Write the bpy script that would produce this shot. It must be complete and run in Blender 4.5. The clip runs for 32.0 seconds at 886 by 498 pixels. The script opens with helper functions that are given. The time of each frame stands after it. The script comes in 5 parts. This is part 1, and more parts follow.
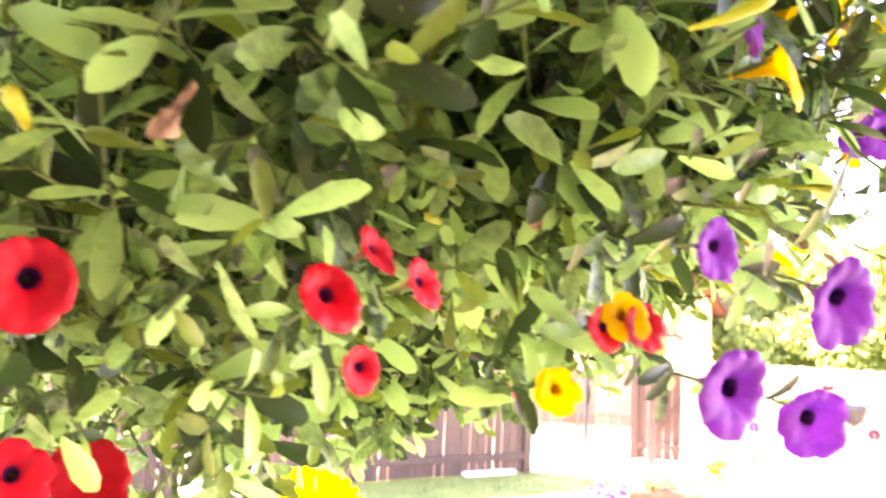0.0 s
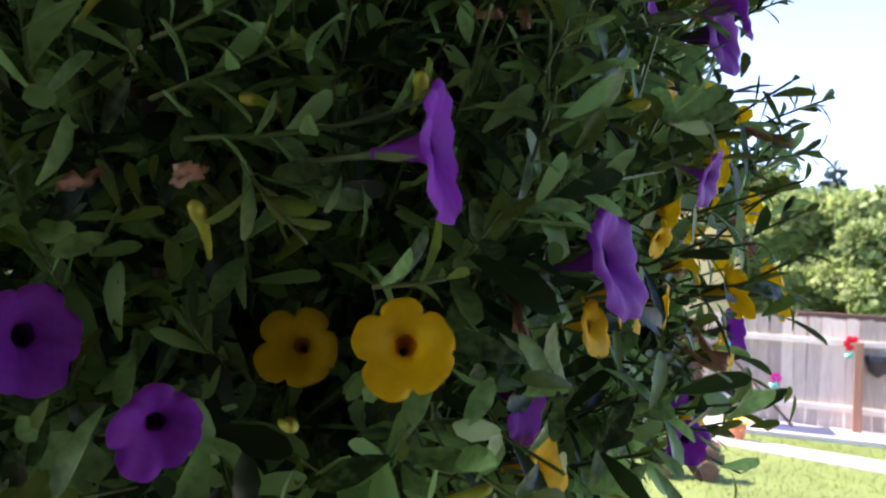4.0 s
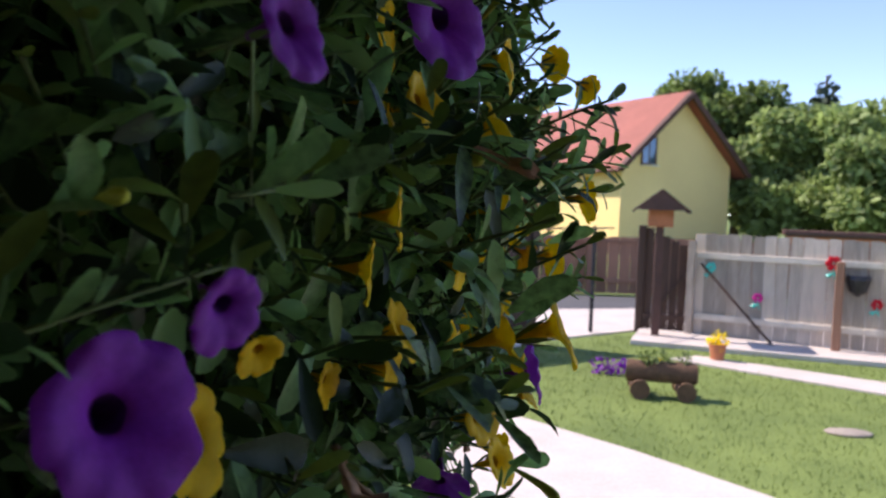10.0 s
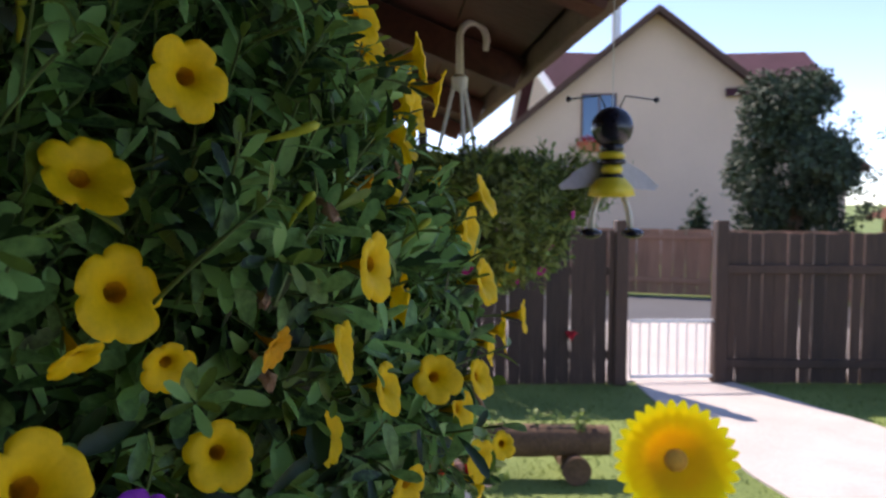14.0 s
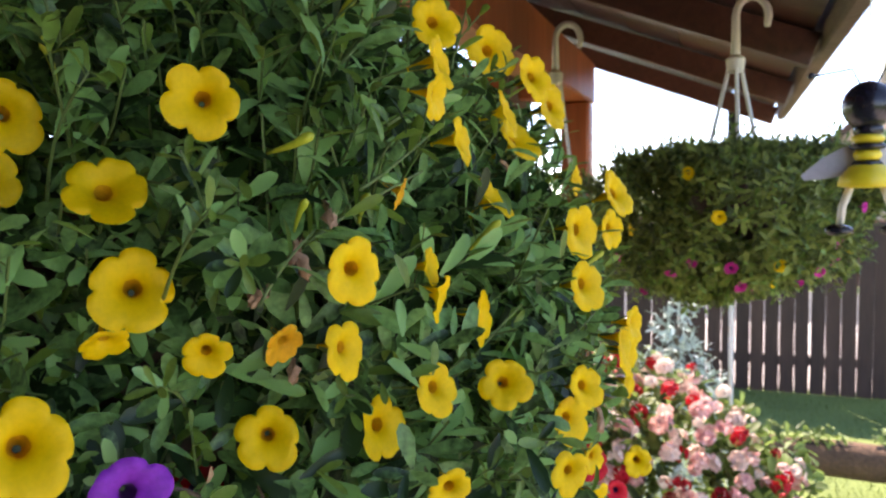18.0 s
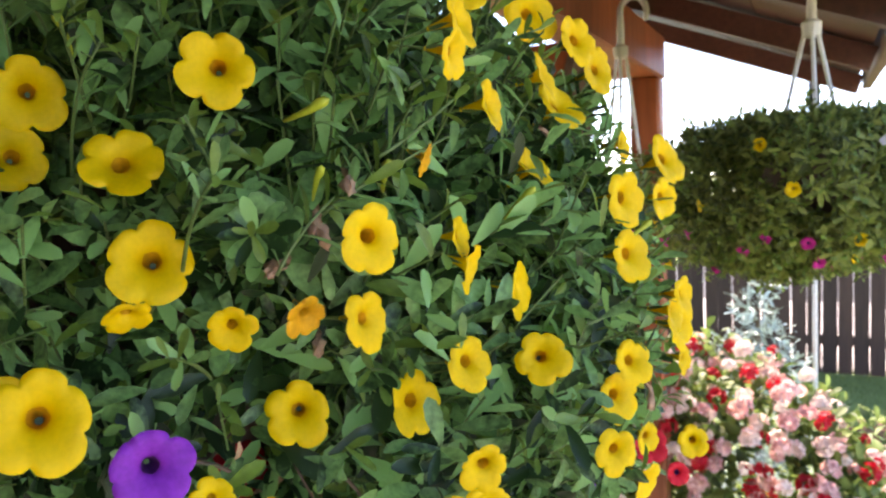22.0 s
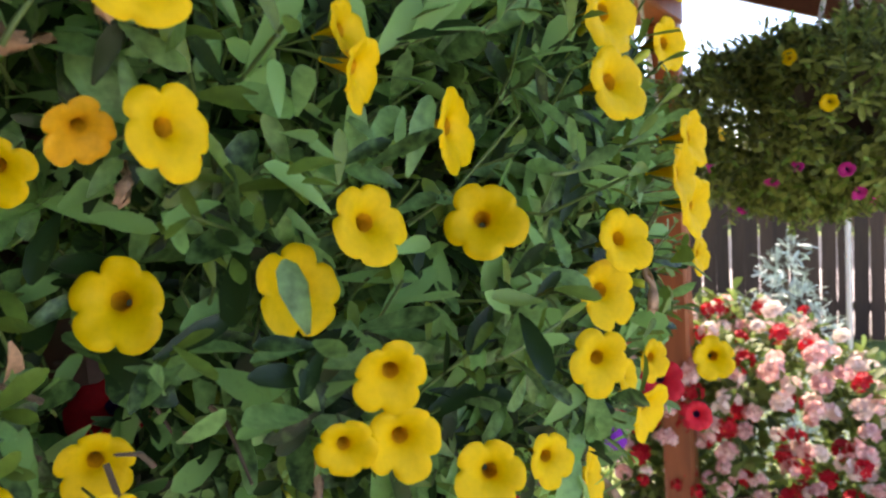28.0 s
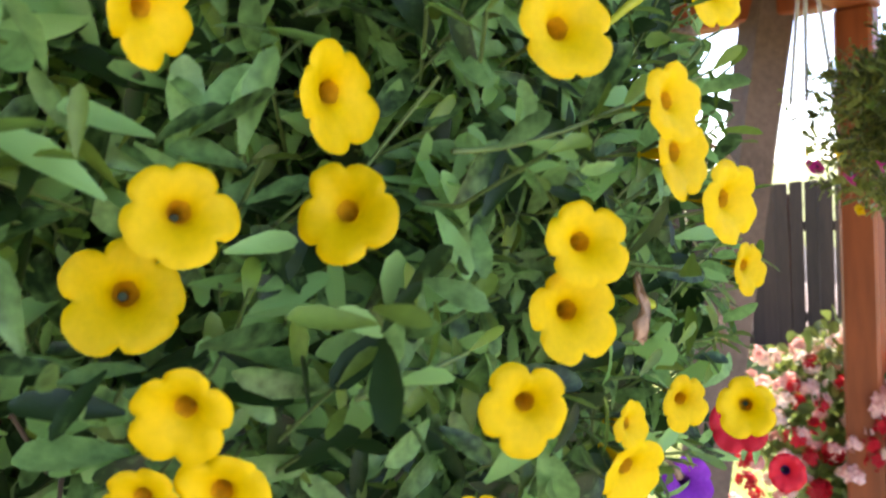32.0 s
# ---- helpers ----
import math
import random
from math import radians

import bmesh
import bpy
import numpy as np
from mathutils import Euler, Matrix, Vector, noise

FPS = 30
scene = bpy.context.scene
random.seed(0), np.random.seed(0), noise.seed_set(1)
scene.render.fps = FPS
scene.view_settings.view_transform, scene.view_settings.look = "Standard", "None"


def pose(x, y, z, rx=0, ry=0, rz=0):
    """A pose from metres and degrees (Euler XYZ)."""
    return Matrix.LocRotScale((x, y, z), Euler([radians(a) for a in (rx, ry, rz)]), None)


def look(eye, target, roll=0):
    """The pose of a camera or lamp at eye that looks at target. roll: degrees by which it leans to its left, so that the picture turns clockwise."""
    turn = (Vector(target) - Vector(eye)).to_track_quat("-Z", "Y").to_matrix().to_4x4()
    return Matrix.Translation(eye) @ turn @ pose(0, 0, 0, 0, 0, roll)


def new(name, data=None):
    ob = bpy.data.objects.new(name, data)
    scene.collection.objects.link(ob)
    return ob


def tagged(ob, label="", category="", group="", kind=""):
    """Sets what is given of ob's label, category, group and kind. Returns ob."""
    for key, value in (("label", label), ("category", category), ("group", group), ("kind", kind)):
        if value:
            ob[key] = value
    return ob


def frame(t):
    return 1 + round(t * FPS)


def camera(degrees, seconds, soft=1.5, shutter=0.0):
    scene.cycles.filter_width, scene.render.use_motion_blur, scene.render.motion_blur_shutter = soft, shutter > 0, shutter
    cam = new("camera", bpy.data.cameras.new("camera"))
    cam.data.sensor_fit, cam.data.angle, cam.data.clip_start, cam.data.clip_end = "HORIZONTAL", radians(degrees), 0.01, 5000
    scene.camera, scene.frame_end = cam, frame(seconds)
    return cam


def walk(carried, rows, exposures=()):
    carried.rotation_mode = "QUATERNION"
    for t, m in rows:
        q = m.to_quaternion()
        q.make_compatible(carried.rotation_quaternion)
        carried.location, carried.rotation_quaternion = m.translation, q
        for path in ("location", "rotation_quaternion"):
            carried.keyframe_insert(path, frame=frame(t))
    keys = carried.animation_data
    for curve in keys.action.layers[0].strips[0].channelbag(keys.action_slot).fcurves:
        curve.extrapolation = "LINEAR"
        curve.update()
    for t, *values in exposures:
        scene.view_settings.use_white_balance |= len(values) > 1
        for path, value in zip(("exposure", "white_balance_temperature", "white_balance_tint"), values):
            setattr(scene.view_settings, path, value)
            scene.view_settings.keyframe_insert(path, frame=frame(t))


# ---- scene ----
cam = camera(59.23, 32.0, 2.2, 0.6)
PATH = [
    (0, pose(-0.0518, -0.0358, 1.5126, 96.76, -2.97, 2.05)),
    (0.5, pose(-0.0214, -0.0326, 1.5198, 94.83, -3.52, 2.43)),
    (1, pose(0.0077, -0.0436, 1.5567, 94.31, -4.14, 2.58)),
    (1.5, pose(0.0211, -0.0467, 1.5860, 94.61, -3.36, 2.23)),
    (2, pose(0.0250, -0.0522, 1.6115, 94.41, -3.14, 2.81)),
    (2.5, pose(0.0224, -0.0593, 1.6268, 93.91, -2.50, 3.22)),
    (3, pose(0.0182, -0.0704, 1.6442, 93.69, -2.44, 3.94)),
    (3.5, pose(0.0158, -0.0761, 1.6534, 92.96, -2.93, 4.21)),
    (5.5, pose(0.0309, -0.0935, 1.6708, 90.96, -2.25, 3.42)),
    (6, pose(0.0547, -0.0939, 1.6862, 90.54, -2.07, 2.43)),
    (6.5, pose(0.0678, -0.0939, 1.6956, 90.26, -2.31, 2.11)),
    (7, pose(0.0796, -0.0856, 1.7061, 89.75, -2.68, 2.88)),
    (7.5, pose(0.0882, -0.0764, 1.7136, 89.61, -2.78, 3.00)),
    (8, pose(0.0939, -0.0612, 1.7168, 88.91, -2.35, 3.43)),
    (8.5, pose(0.1008, -0.0440, 1.7141, 88.44, -2.47, 3.40)),
    (9, pose(0.1104, -0.0238, 1.7134, 87.90, -2.39, 3.29)),
    (9.5, pose(0.1141, -0.0088, 1.7114, 87.31, -2.31, 2.96)),
    (10, pose(0.1233, 0.0071, 1.7112, 86.62, -2.04, 3.54)),
    (10.5, pose(0.1426, 0.0206, 1.7055, 86.08, -1.74, 4.25)),
    (11, pose(0.1777, 0.0566, 1.6928, 86.11, -1.03, 7.15)),
    (11.5, pose(0.2168, 0.0742, 1.6908, 85.88, -1.15, 12.18)),
    (12, pose(0.2820, 0.1163, 1.6972, 85.33, -1.85, 18.88)),
    (12.5, pose(0.3135, 0.1711, 1.7084, 84.94, -3.21, 23.81)),
    (13, pose(0.3396, 0.2005, 1.7203, 85.32, -2.34, 29.08)),
    (13.5, pose(0.3525, 0.2147, 1.7312, 85.74, -1.29, 32.99)),
    (14, pose(0.3588, 0.2282, 1.7388, 86.44, -0.21, 36.96)),
    (14.5, pose(0.3628, 0.2399, 1.7438, 86.46, 0.18, 39.95)),
    (15, pose(0.3722, 0.2525, 1.7477, 86.56, 0.19, 44.56)),
    (15.5, pose(0.3840, 0.2658, 1.7485, 86.49, 0.07, 47.88)),
    (17.5, pose(0.4324, 0.3182, 1.7445, 86.25, 0.76, 59.93)),
    (18, pose(0.4382, 0.3254, 1.7422, 86.08, 0.92, 61.20)),
    (18.5, pose(0.4389, 0.3283, 1.7373, 85.88, 0.95, 62.09)),
    (19, pose(0.4398, 0.3302, 1.7339, 85.80, 1.27, 62.94)),
    (19.5, pose(0.4386, 0.3327, 1.7330, 85.65, 1.59, 63.72)),
    (20, pose(0.4356, 0.3361, 1.7312, 85.51, 1.87, 64.50)),
    (20.5, pose(0.4325, 0.3375, 1.7298, 85.43, 2.13, 65.03)),
    (21, pose(0.4306, 0.3387, 1.7295, 85.32, 2.17, 65.74)),
    (21.5, pose(0.4313, 0.3426, 1.7318, 85.35, 2.32, 66.19)),
    (22, pose(0.4353, 0.3483, 1.7332, 85.24, 2.45, 66.53)),
    (22.5, pose(0.4381, 0.3551, 1.7349, 84.98, 2.40, 66.12)),
    (23, pose(0.4434, 0.3684, 1.7335, 84.47, 2.38, 65.40)),
    (23.5, pose(0.4479, 0.3785, 1.7293, 84.05, 2.69, 64.86)),
    (24, pose(0.4528, 0.3901, 1.7252, 83.52, 2.90, 64.19)),
    (24.5, pose(0.4545, 0.3975, 1.7221, 83.22, 3.14, 63.95)),
    (26.5, pose(0.4322, 0.4125, 1.6876, 83.04, 4.58, 66.00)),
    (27, pose(0.3987, 0.4131, 1.6767, 83.55, 4.55, 66.49)),
    (27.5, pose(0.3727, 0.4162, 1.6736, 83.88, 4.61, 66.79)),
    (28, pose(0.3503, 0.4252, 1.6701, 83.95, 4.23, 68.05)),
    (28.5, pose(0.3350, 0.4374, 1.6706, 84.13, 4.12, 69.95)),
    (29, pose(0.3212, 0.4565, 1.6674, 84.02, 3.80, 73.03)),
    (29.5, pose(0.3183, 0.4722, 1.6624, 84.10, 3.51, 75.09)),
    (30, pose(0.3145, 0.4837, 1.6575, 84.60, 3.79, 76.92)),
    (30.5, pose(0.3127, 0.4896, 1.6557, 84.88, 4.08, 77.97)),
    (31, pose(0.3097, 0.4966, 1.6502, 85.12, 3.97, 79.19)),
    (31.5, pose(0.3118, 0.5071, 1.6529, 84.18, 3.79, 80.02)),
    (32, pose(0.3134, 0.5213, 1.6571, 85.33, 4.17, 81.40)),
]
EXPOSURES = [(0.0, 5.3, 10600, 50), (0.5, 5.05, 10200, 48), (1.0, 4.5, 9600, 46), (1.5, 4.25, 8200, 40), (2.0, 3.85, 7200, 36), (2.5, 3.35, 7200, 36), (3.0, 3.0, 7200, 32),
    (3.5, 2.6, 7000, 32), (5.5, 2.25, 6900, 28), (6.0, 2.07, 6900, 28), (7.5, 1.68, 6800, 23), (9.0, 1.45, 6800, 23), (11.0, 1.05, 6900, 23), (12.0, 0.98, 6900, 23),
    (13.0, 1.15, 7000, 23), (15.0, 1.36, 7200, 23), (17.5, 2.22, 7600, 23), (19.0, 2.72, 7800, 23), (23.0, 2.82, 7800, 23), (26.5, 2.48, 7900, 23), (28.0, 2.44, 8000, 23),
    (30.0, 2.85, 8000, 23), (32.0, 2.85, 8000, 23)]
walk(cam, PATH, EXPOSURES)
# small lens aperture, focused on the basket
cam.data.dof.use_dof, cam.data.dof.focus_distance, cam.data.dof.aperture_fstop = True, 0.33, 25.0

# ---- light: a high summer sun ahead to the left, clear sky ----
SUN_TO = Vector((-0.87, 0.35, 1.0)).normalized()
world = bpy.data.worlds.new("sky")
scene.world = world
world.use_nodes = True
wn = world.node_tree
sky = wn.nodes.new("ShaderNodeTexSky")
sky.sky_type, sky.sun_disc = "NISHITA", False
sky.sun_elevation = math.asin(SUN_TO.z)
sky.sun_rotation = math.atan2(SUN_TO.x, SUN_TO.y)
sky.air_density, sky.dust_density, sky.ozone_density = 0.75, 0.0, 2.0
bg = wn.nodes["Background"]
sky.altitude = 2500.0
bg.inputs[1].default_value = 0.15
wn.links.new(sky.outputs[0], bg.inputs[0])
sun = new("sun", bpy.data.lights.new("sun", "SUN"))
sun.data.energy, sun.data.angle, sun.data.color = 3.05, radians(0.6), (1.0, 0.95, 0.87)
sun.matrix_world = look(SUN_TO * 60, (0, 0, 0))

# ---- materials ----
def mat(name, col, rough=0.6, var=0.3, scale=8.0, fine=60.0, bump=0.25, metal=0.0, through_light=0.0, stretch=(1, 1, 1), rnd=0.0, island=0.0,
        tone=None, spec=0.5):
    """A surface whose colour varies at two scales (scale and fine, per metre), with relief."""
    m = bpy.data.materials.new(name)
    m.use_nodes = True
    nt = m.node_tree
    b = nt.nodes["Principled BSDF"]
    b.inputs["Roughness"].default_value, b.inputs["Metallic"].default_value = rough, metal
    b.inputs["Specular IOR Level"].default_value = spec
    geo = nt.nodes.new("ShaderNodeNewGeometry")
    mp = nt.nodes.new("ShaderNodeMapping")
    mp.inputs["Scale"].default_value = stretch
    nt.links.new(geo.outputs["Position"], mp.inputs["Vector"])
    n1, n2 = nt.nodes.new("ShaderNodeTexNoise"), nt.nodes.new("ShaderNodeTexNoise")
    n1.inputs["Scale"].default_value, n2.inputs["Scale"].default_value = scale, fine
    n1.inputs["Detail"].default_value, n2.inputs["Detail"].default_value = 4, 5
    for n in (n1, n2):
        nt.links.new(mp.outputs[0], n.inputs["Vector"])
    add = nt.nodes.new("ShaderNodeMath")
    add.operation = "ADD"
    nt.links.new(n1.outputs["Fac"], add.inputs[0])
    nt.links.new(n2.outputs["Fac"], add.inputs[1])
    last = add
    for amount, socket in ((rnd, "object"), (island, "island")):
        if amount:
            src = nt.nodes.new("ShaderNodeObjectInfo").outputs["Random"] if socket == "object" else geo.outputs["Random Per Island"]
            ma = nt.nodes.new("ShaderNodeMath")
            ma.operation = "MULTIPLY_ADD"
            ma.inputs[1].default_value = 2 * amount
            nt.links.new(src, ma.inputs[0])
            nt.links.new(last.outputs[0], ma.inputs[2])
            sub = nt.nodes.new("ShaderNodeMath")
            sub.operation = "SUBTRACT"
            sub.inputs[1].default_value = amount
            nt.links.new(ma.outputs[0], sub.inputs[0])
            last = sub
    ramp = nt.nodes.new("ShaderNodeMapRange")
    ramp.inputs["From Min"].default_value, ramp.inputs["From Max"].default_value = 0.6, 1.4
    nt.links.new(last.outputs[0], ramp.inputs["Value"])
    mix = nt.nodes.new("ShaderNodeMix")
    mix.data_type = "RGBA"
    dark = [c * (1 - var) for c in col]
    lite = [min(1, c * (1 + var)) for c in (tone or col)]
    mix.inputs["A"].default_value, mix.inputs["B"].default_value = (*dark, 1), (*lite, 1)
    nt.links.new(ramp.outputs[0], mix.inputs["Factor"])
    nt.links.new(mix.outputs["Result"], b.inputs["Base Color"])
    if bump:
        bn = nt.nodes.new("ShaderNodeBump")
        bn.inputs["Strength"].default_value, bn.inputs["Distance"].default_value = bump, 0.4 / fine
        nt.links.new(n2.outputs["Fac"], bn.inputs["Height"])
        nt.links.new(bn.outputs[0], b.inputs["Normal"])
    if through_light:
        tr, ms = nt.nodes.new("ShaderNodeBsdfTranslucent"), nt.nodes.new("ShaderNodeMixShader")
        nt.links.new(mix.outputs["Result"], tr.inputs["Color"])
        ms.inputs[0].default_value = through_light
        nt.links.new(b.outputs[0], ms.inputs[1])
        nt.links.new(tr.outputs[0], ms.inputs[2])
        nt.links.new(ms.outputs[0], nt.nodes["Material Output"].inputs["Surface"])
    return m


M_LEAF = mat("calibrachoa_leaf", (0.056, 0.152, 0.044), 0.38, 0.65, 24, 260, 0.3, through_light=0.45, island=0.8, tone=(0.172, 0.340, 0.115), spec=0.5)
# second basket's olive leaf, with some sunlight put into its paler colour
M_LEAF_OLIVE = mat("olive_shaded_leaf", (0.12, 0.165, 0.040), 0.55, 0.5, 20, 300, 0.2, through_light=0.45, island=0.5, tone=(0.20, 0.24, 0.06), spec=0.3)
M_LEAF_YOUNG = mat("young_leaf", (0.13, 0.22, 0.035), 0.45, 0.35, 20, 300, 0.1, through_light=0.3, island=0.3)
M_STEM = mat("green_stem", (0.09, 0.15, 0.04), 0.55, 0.3, 30, 200)
M_YELLOW = mat("yellow_petal", (0.88, 0.57, 0.006), 0.55, 0.10, 60, 500, 0.15, through_light=0.28, rnd=0.25, spec=0.25)
M_AMBER = mat("amber_throat", (0.64, 0.32, 0.012), 0.7, 0.25, 80, 500, through_light=0.2, spec=0.15)
M_PURPLE = mat("purple_petal", (0.25, 0.028, 0.43), 0.55, 0.22, 60, 500, 0.15, through_light=0.25, rnd=0.3, spec=0.25)
M_PLUM = mat("dark_plum_throat", (0.080, 0.008, 0.125), 0.6, 0.3, 80, 500, through_light=0.2)
M_RED = mat("red_petal", (0.55, 0.012, 0.025), 0.55, 0.2, 60, 500, 0.15, through_light=0.22, rnd=0.3, spec=0.25)
M_PINK = mat("pink_petal", (0.93, 0.46, 0.43), 0.55, 0.25, 60, 500, 0.1, through_light=0.3, rnd=0.4, island=0.4, tone=(0.95, 0.58, 0.53), spec=0.25)
M_SALMON = mat("salmon_petal", (0.95, 0.72, 0.64), 0.55, 0.2, 60, 500, 0.1, through_light=0.3, rnd=0.4, spec=0.25)
M_MAGENTA = mat("magenta_petal", (0.55, 0.02, 0.25), 0.55, 0.2, 60, 500, 0.1, through_light=0.2, spec=0.25)
M_ORANGE = mat("orange_petal", (0.74, 0.36, 0.012), 0.55, 0.2, 60, 500, 0.1, through_light=0.2, spec=0.25)
M_DRY = mat("withered_petal", (0.46, 0.27, 0.17), 0.8, 0.4, 120, 600, 0.3, rnd=0.3)
M_BUD = mat("yellow_green_bud", (0.38, 0.42, 0.03), 0.5, 0.25, 100, 500, 0.1)
M_POT = mat("brown_plastic_pot", (0.07, 0.03, 0.02), 0.4, 0.2, 30, 300, 0.1)
M_PEAT = mat("peat_soil", (0.03, 0.02, 0.013), 0.95, 0.4, 60, 300, 0.8)
M_IVORY = mat("ivory_plastic", (0.72, 0.66, 0.56), 0.4, 0.1, 30, 300, 0.05)
M_GRASS = mat("mown_lawn", (0.10, 0.165, 0.03), 0.85, 0.3, 1.3, 40, 0.8, tone=(0.165, 0.22, 0.05))
M_BLADE = mat("grass_blade", (0.13, 0.21, 0.04), 0.7, 0.4, 2.0, 30, 0, through_light=0.3, island=0.4, tone=(0.17, 0.22, 0.06))
M_PAVE = mat("pale_concrete", (0.55, 0.49, 0.45), 0.85, 0.16, 2.2, 45, 0.4)
M_ROAD = mat("grey_asphalt", (0.085, 0.088, 0.095), 0.9, 0.2, 0.8, 60, 0.5)
M_DARKWOOD = mat("dark_brown_stained_wood", (0.055, 0.028, 0.018), 0.7, 0.45, 5, 60, 0.5, stretch=(1, 1, 0.08), rnd=0.25)
M_GREYWOOD = mat("weathered_grey_brown_wood", (0.46, 0.39, 0.32), 0.85, 0.35, 5, 60, 0.5, stretch=(1, 1, 0.08), rnd=0.4)
M_REDWOOD = mat("red_brown_varnished_wood", (0.33, 0.085, 0.026), 0.45, 0.4, 6, 70, 0.3, stretch=(0.5, 0.5, 0.08), rnd=0.2)
M_BOARD = mat("mahogany_stained_boards", (0.062, 0.018, 0.011), 0.5, 0.4, 6, 60, 0.3, rnd=0.3)
M_RAFTER = mat("dark_stained_rafter", (0.10, 0.030, 0.017), 0.55, 0.4, 6, 70, 0.3, rnd=0.2)
M_FASCIA = mat("weathered_fascia_wood", (0.15, 0.095, 0.07), 0.7, 0.35, 6, 60, 0.4)
M_LOG = mat("bark_brown_log", (0.13, 0.07, 0.04), 0.9, 0.5, 9, 50, 1.0)
M_CUT = mat("sawn_log_end", (0.42, 0.27, 0.15), 0.85, 0.25, 20, 90, 0.4)
M_YWALL = mat("yellow_render", (0.95, 0.70, 0.30), 0.9, 0.08, 0.6, 25, 0.2)
M_TWALL = mat("peach_render", (0.74, 0.53, 0.42), 0.9, 0.08, 0.6, 25, 0.2)
M_TILE = mat("red_roof_tile", (0.30, 0.088, 0.06), 0.75, 0.25, 1.2, 14, 0.6)
M_TILE2 = mat("maroon_roof_tile", (0.085, 0.034, 0.048), 0.9, 0.25, 1.2, 14, 0.6, spec=0.2)
M_TILE3 = mat("brown_roof_tile", (0.20, 0.085, 0.06), 0.85, 0.25, 1.2, 14, 0.6, spec=0.3)
M_EAVE = mat("dark_brown_eave_wood", (0.09, 0.04, 0.03), 0.7, 0.3, 3, 30, 0.3)
M_FRAME = mat("brown_window_frame", (0.14, 0.06, 0.035), 0.5, 0.2, 6, 60, 0.2)
M_WHITE = mat("white_painted_metal", (0.75, 0.75, 0.74), 0.4, 0.08, 6, 80, 0.05)
M_STEEL = mat("dark_steel", (0.035, 0.035, 0.04), 0.45, 0.3, 10, 80, 0.1, metal=0.6)
M_PINE = mat("blue_spruce_needles", (0.36, 0.46, 0.42), 0.7, 0.35, 8, 80, 0, through_light=0.1, island=0.4)
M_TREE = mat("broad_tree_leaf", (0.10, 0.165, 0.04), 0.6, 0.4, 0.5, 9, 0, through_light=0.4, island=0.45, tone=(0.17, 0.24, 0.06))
# paler copy of the tree leaf: haze and sunlight put into its colour
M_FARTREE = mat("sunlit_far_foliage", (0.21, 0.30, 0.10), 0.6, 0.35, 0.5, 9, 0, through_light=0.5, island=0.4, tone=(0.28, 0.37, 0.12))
M_DTREE = mat("dark_conifer_foliage", (0.035, 0.06, 0.03), 0.7, 0.45, 0.8, 9, 0, through_light=0.1, island=0.45)
M_BARK = mat("grey_brown_bark", (0.12, 0.085, 0.06), 0.95, 0.4, 4, 30, 1.0)
M_BROWNFENCE = mat("red_brown_board_fence", (0.30, 0.15, 0.09), 0.8, 0.25, 2, 25, 0.3, stretch=(1, 1, 0.1), rnd=0.3)
M_DAISY = mat("bright_yellow_plastic", (0.97, 0.78, 0.01), 0.5, 0.05, 20, 200, 0.05, through_light=0.75)
M_DAISYC = mat("orange_foam_centre", (0.62, 0.30, 0.03), 0.8, 0.25, 60, 300, 0.6)
M_TEAL = mat("teal_plastic", (0.02, 0.50, 0.42), 0.4, 0.1, 20, 200, 0.05)
M_BLACK = mat("black_lacquer", (0.012, 0.012, 0.02), 0.25, 0.2, 30, 200, 0.05)
M_BEEYELLOW = mat("yellow_lacquer", (0.80, 0.62, 0.03), 0.35, 0.1, 30, 200, 0.05)
M_WING = mat("pale_mauve_tin_wing", (0.52, 0.50, 0.56), 0.35, 0.12, 30, 200, 0.1)
M_PALEWOOD = mat("pale_weathered_rail", (0.60, 0.54, 0.45), 0.85, 0.25, 5, 60, 0.4)
# grey of the added shelter floor, set by how much light it returns
M_BOUNCEFLOOR = mat("worn_patio_concrete", (0.29, 0.26, 0.23), 0.85, 0.2, 2.5, 50, 0.4)
M_CREAM = mat("cream_ceramic", (0.78, 0.62, 0.42), 0.35, 0.1, 30, 200, 0.05)
M_TERRA = mat("terracotta_pot", (0.45, 0.16, 0.07), 0.8, 0.2, 15, 120, 0.3)
# dark brown for the added wall that keeps light off the basket
M_SHADEWALL = mat("brown_clad_wall", (0.15, 0.105, 0.078), 0.8, 0.3, 3, 40, 0.4)
M_GLASS = bpy.data.materials.new("window_glass")
M_GLASS.use_nodes = True
gb = M_GLASS.node_tree.nodes["Principled BSDF"]
gb.inputs["Base Color"].default_value = (0.05, 0.09, 0.14, 1)
gb.inputs["Roughness"].default_value, gb.inputs["Specular IOR Level"].default_value = 0.05, 1.0
gb.inputs["Metallic"].default_value = 0.55


# ---- building tools ----
def quads_mesh(name, verts, quads, material, smooth=True):
    """A mesh from arrays: verts n x 3, quads m x 4."""
    me = bpy.data.meshes.new(name)
    k = quads.shape[1]
    me.vertices.add(len(verts))
    me.vertices.foreach_set("co", np.asarray(verts, np.float32).ravel())
    me.loops.add(quads.size)
    me.loops.foreach_set("vertex_index", np.asarray(quads, np.int32).ravel())
    me.polygons.add(len(quads))
    me.polygons.foreach_set("loop_start", np.arange(0, quads.size, k, dtype=np.int32))
    if smooth:
        me.polygons.foreach_set("use_smooth", np.ones(len(quads), bool))
    me.materials.append(material)
    me.update(calc_edges=True)
    return me


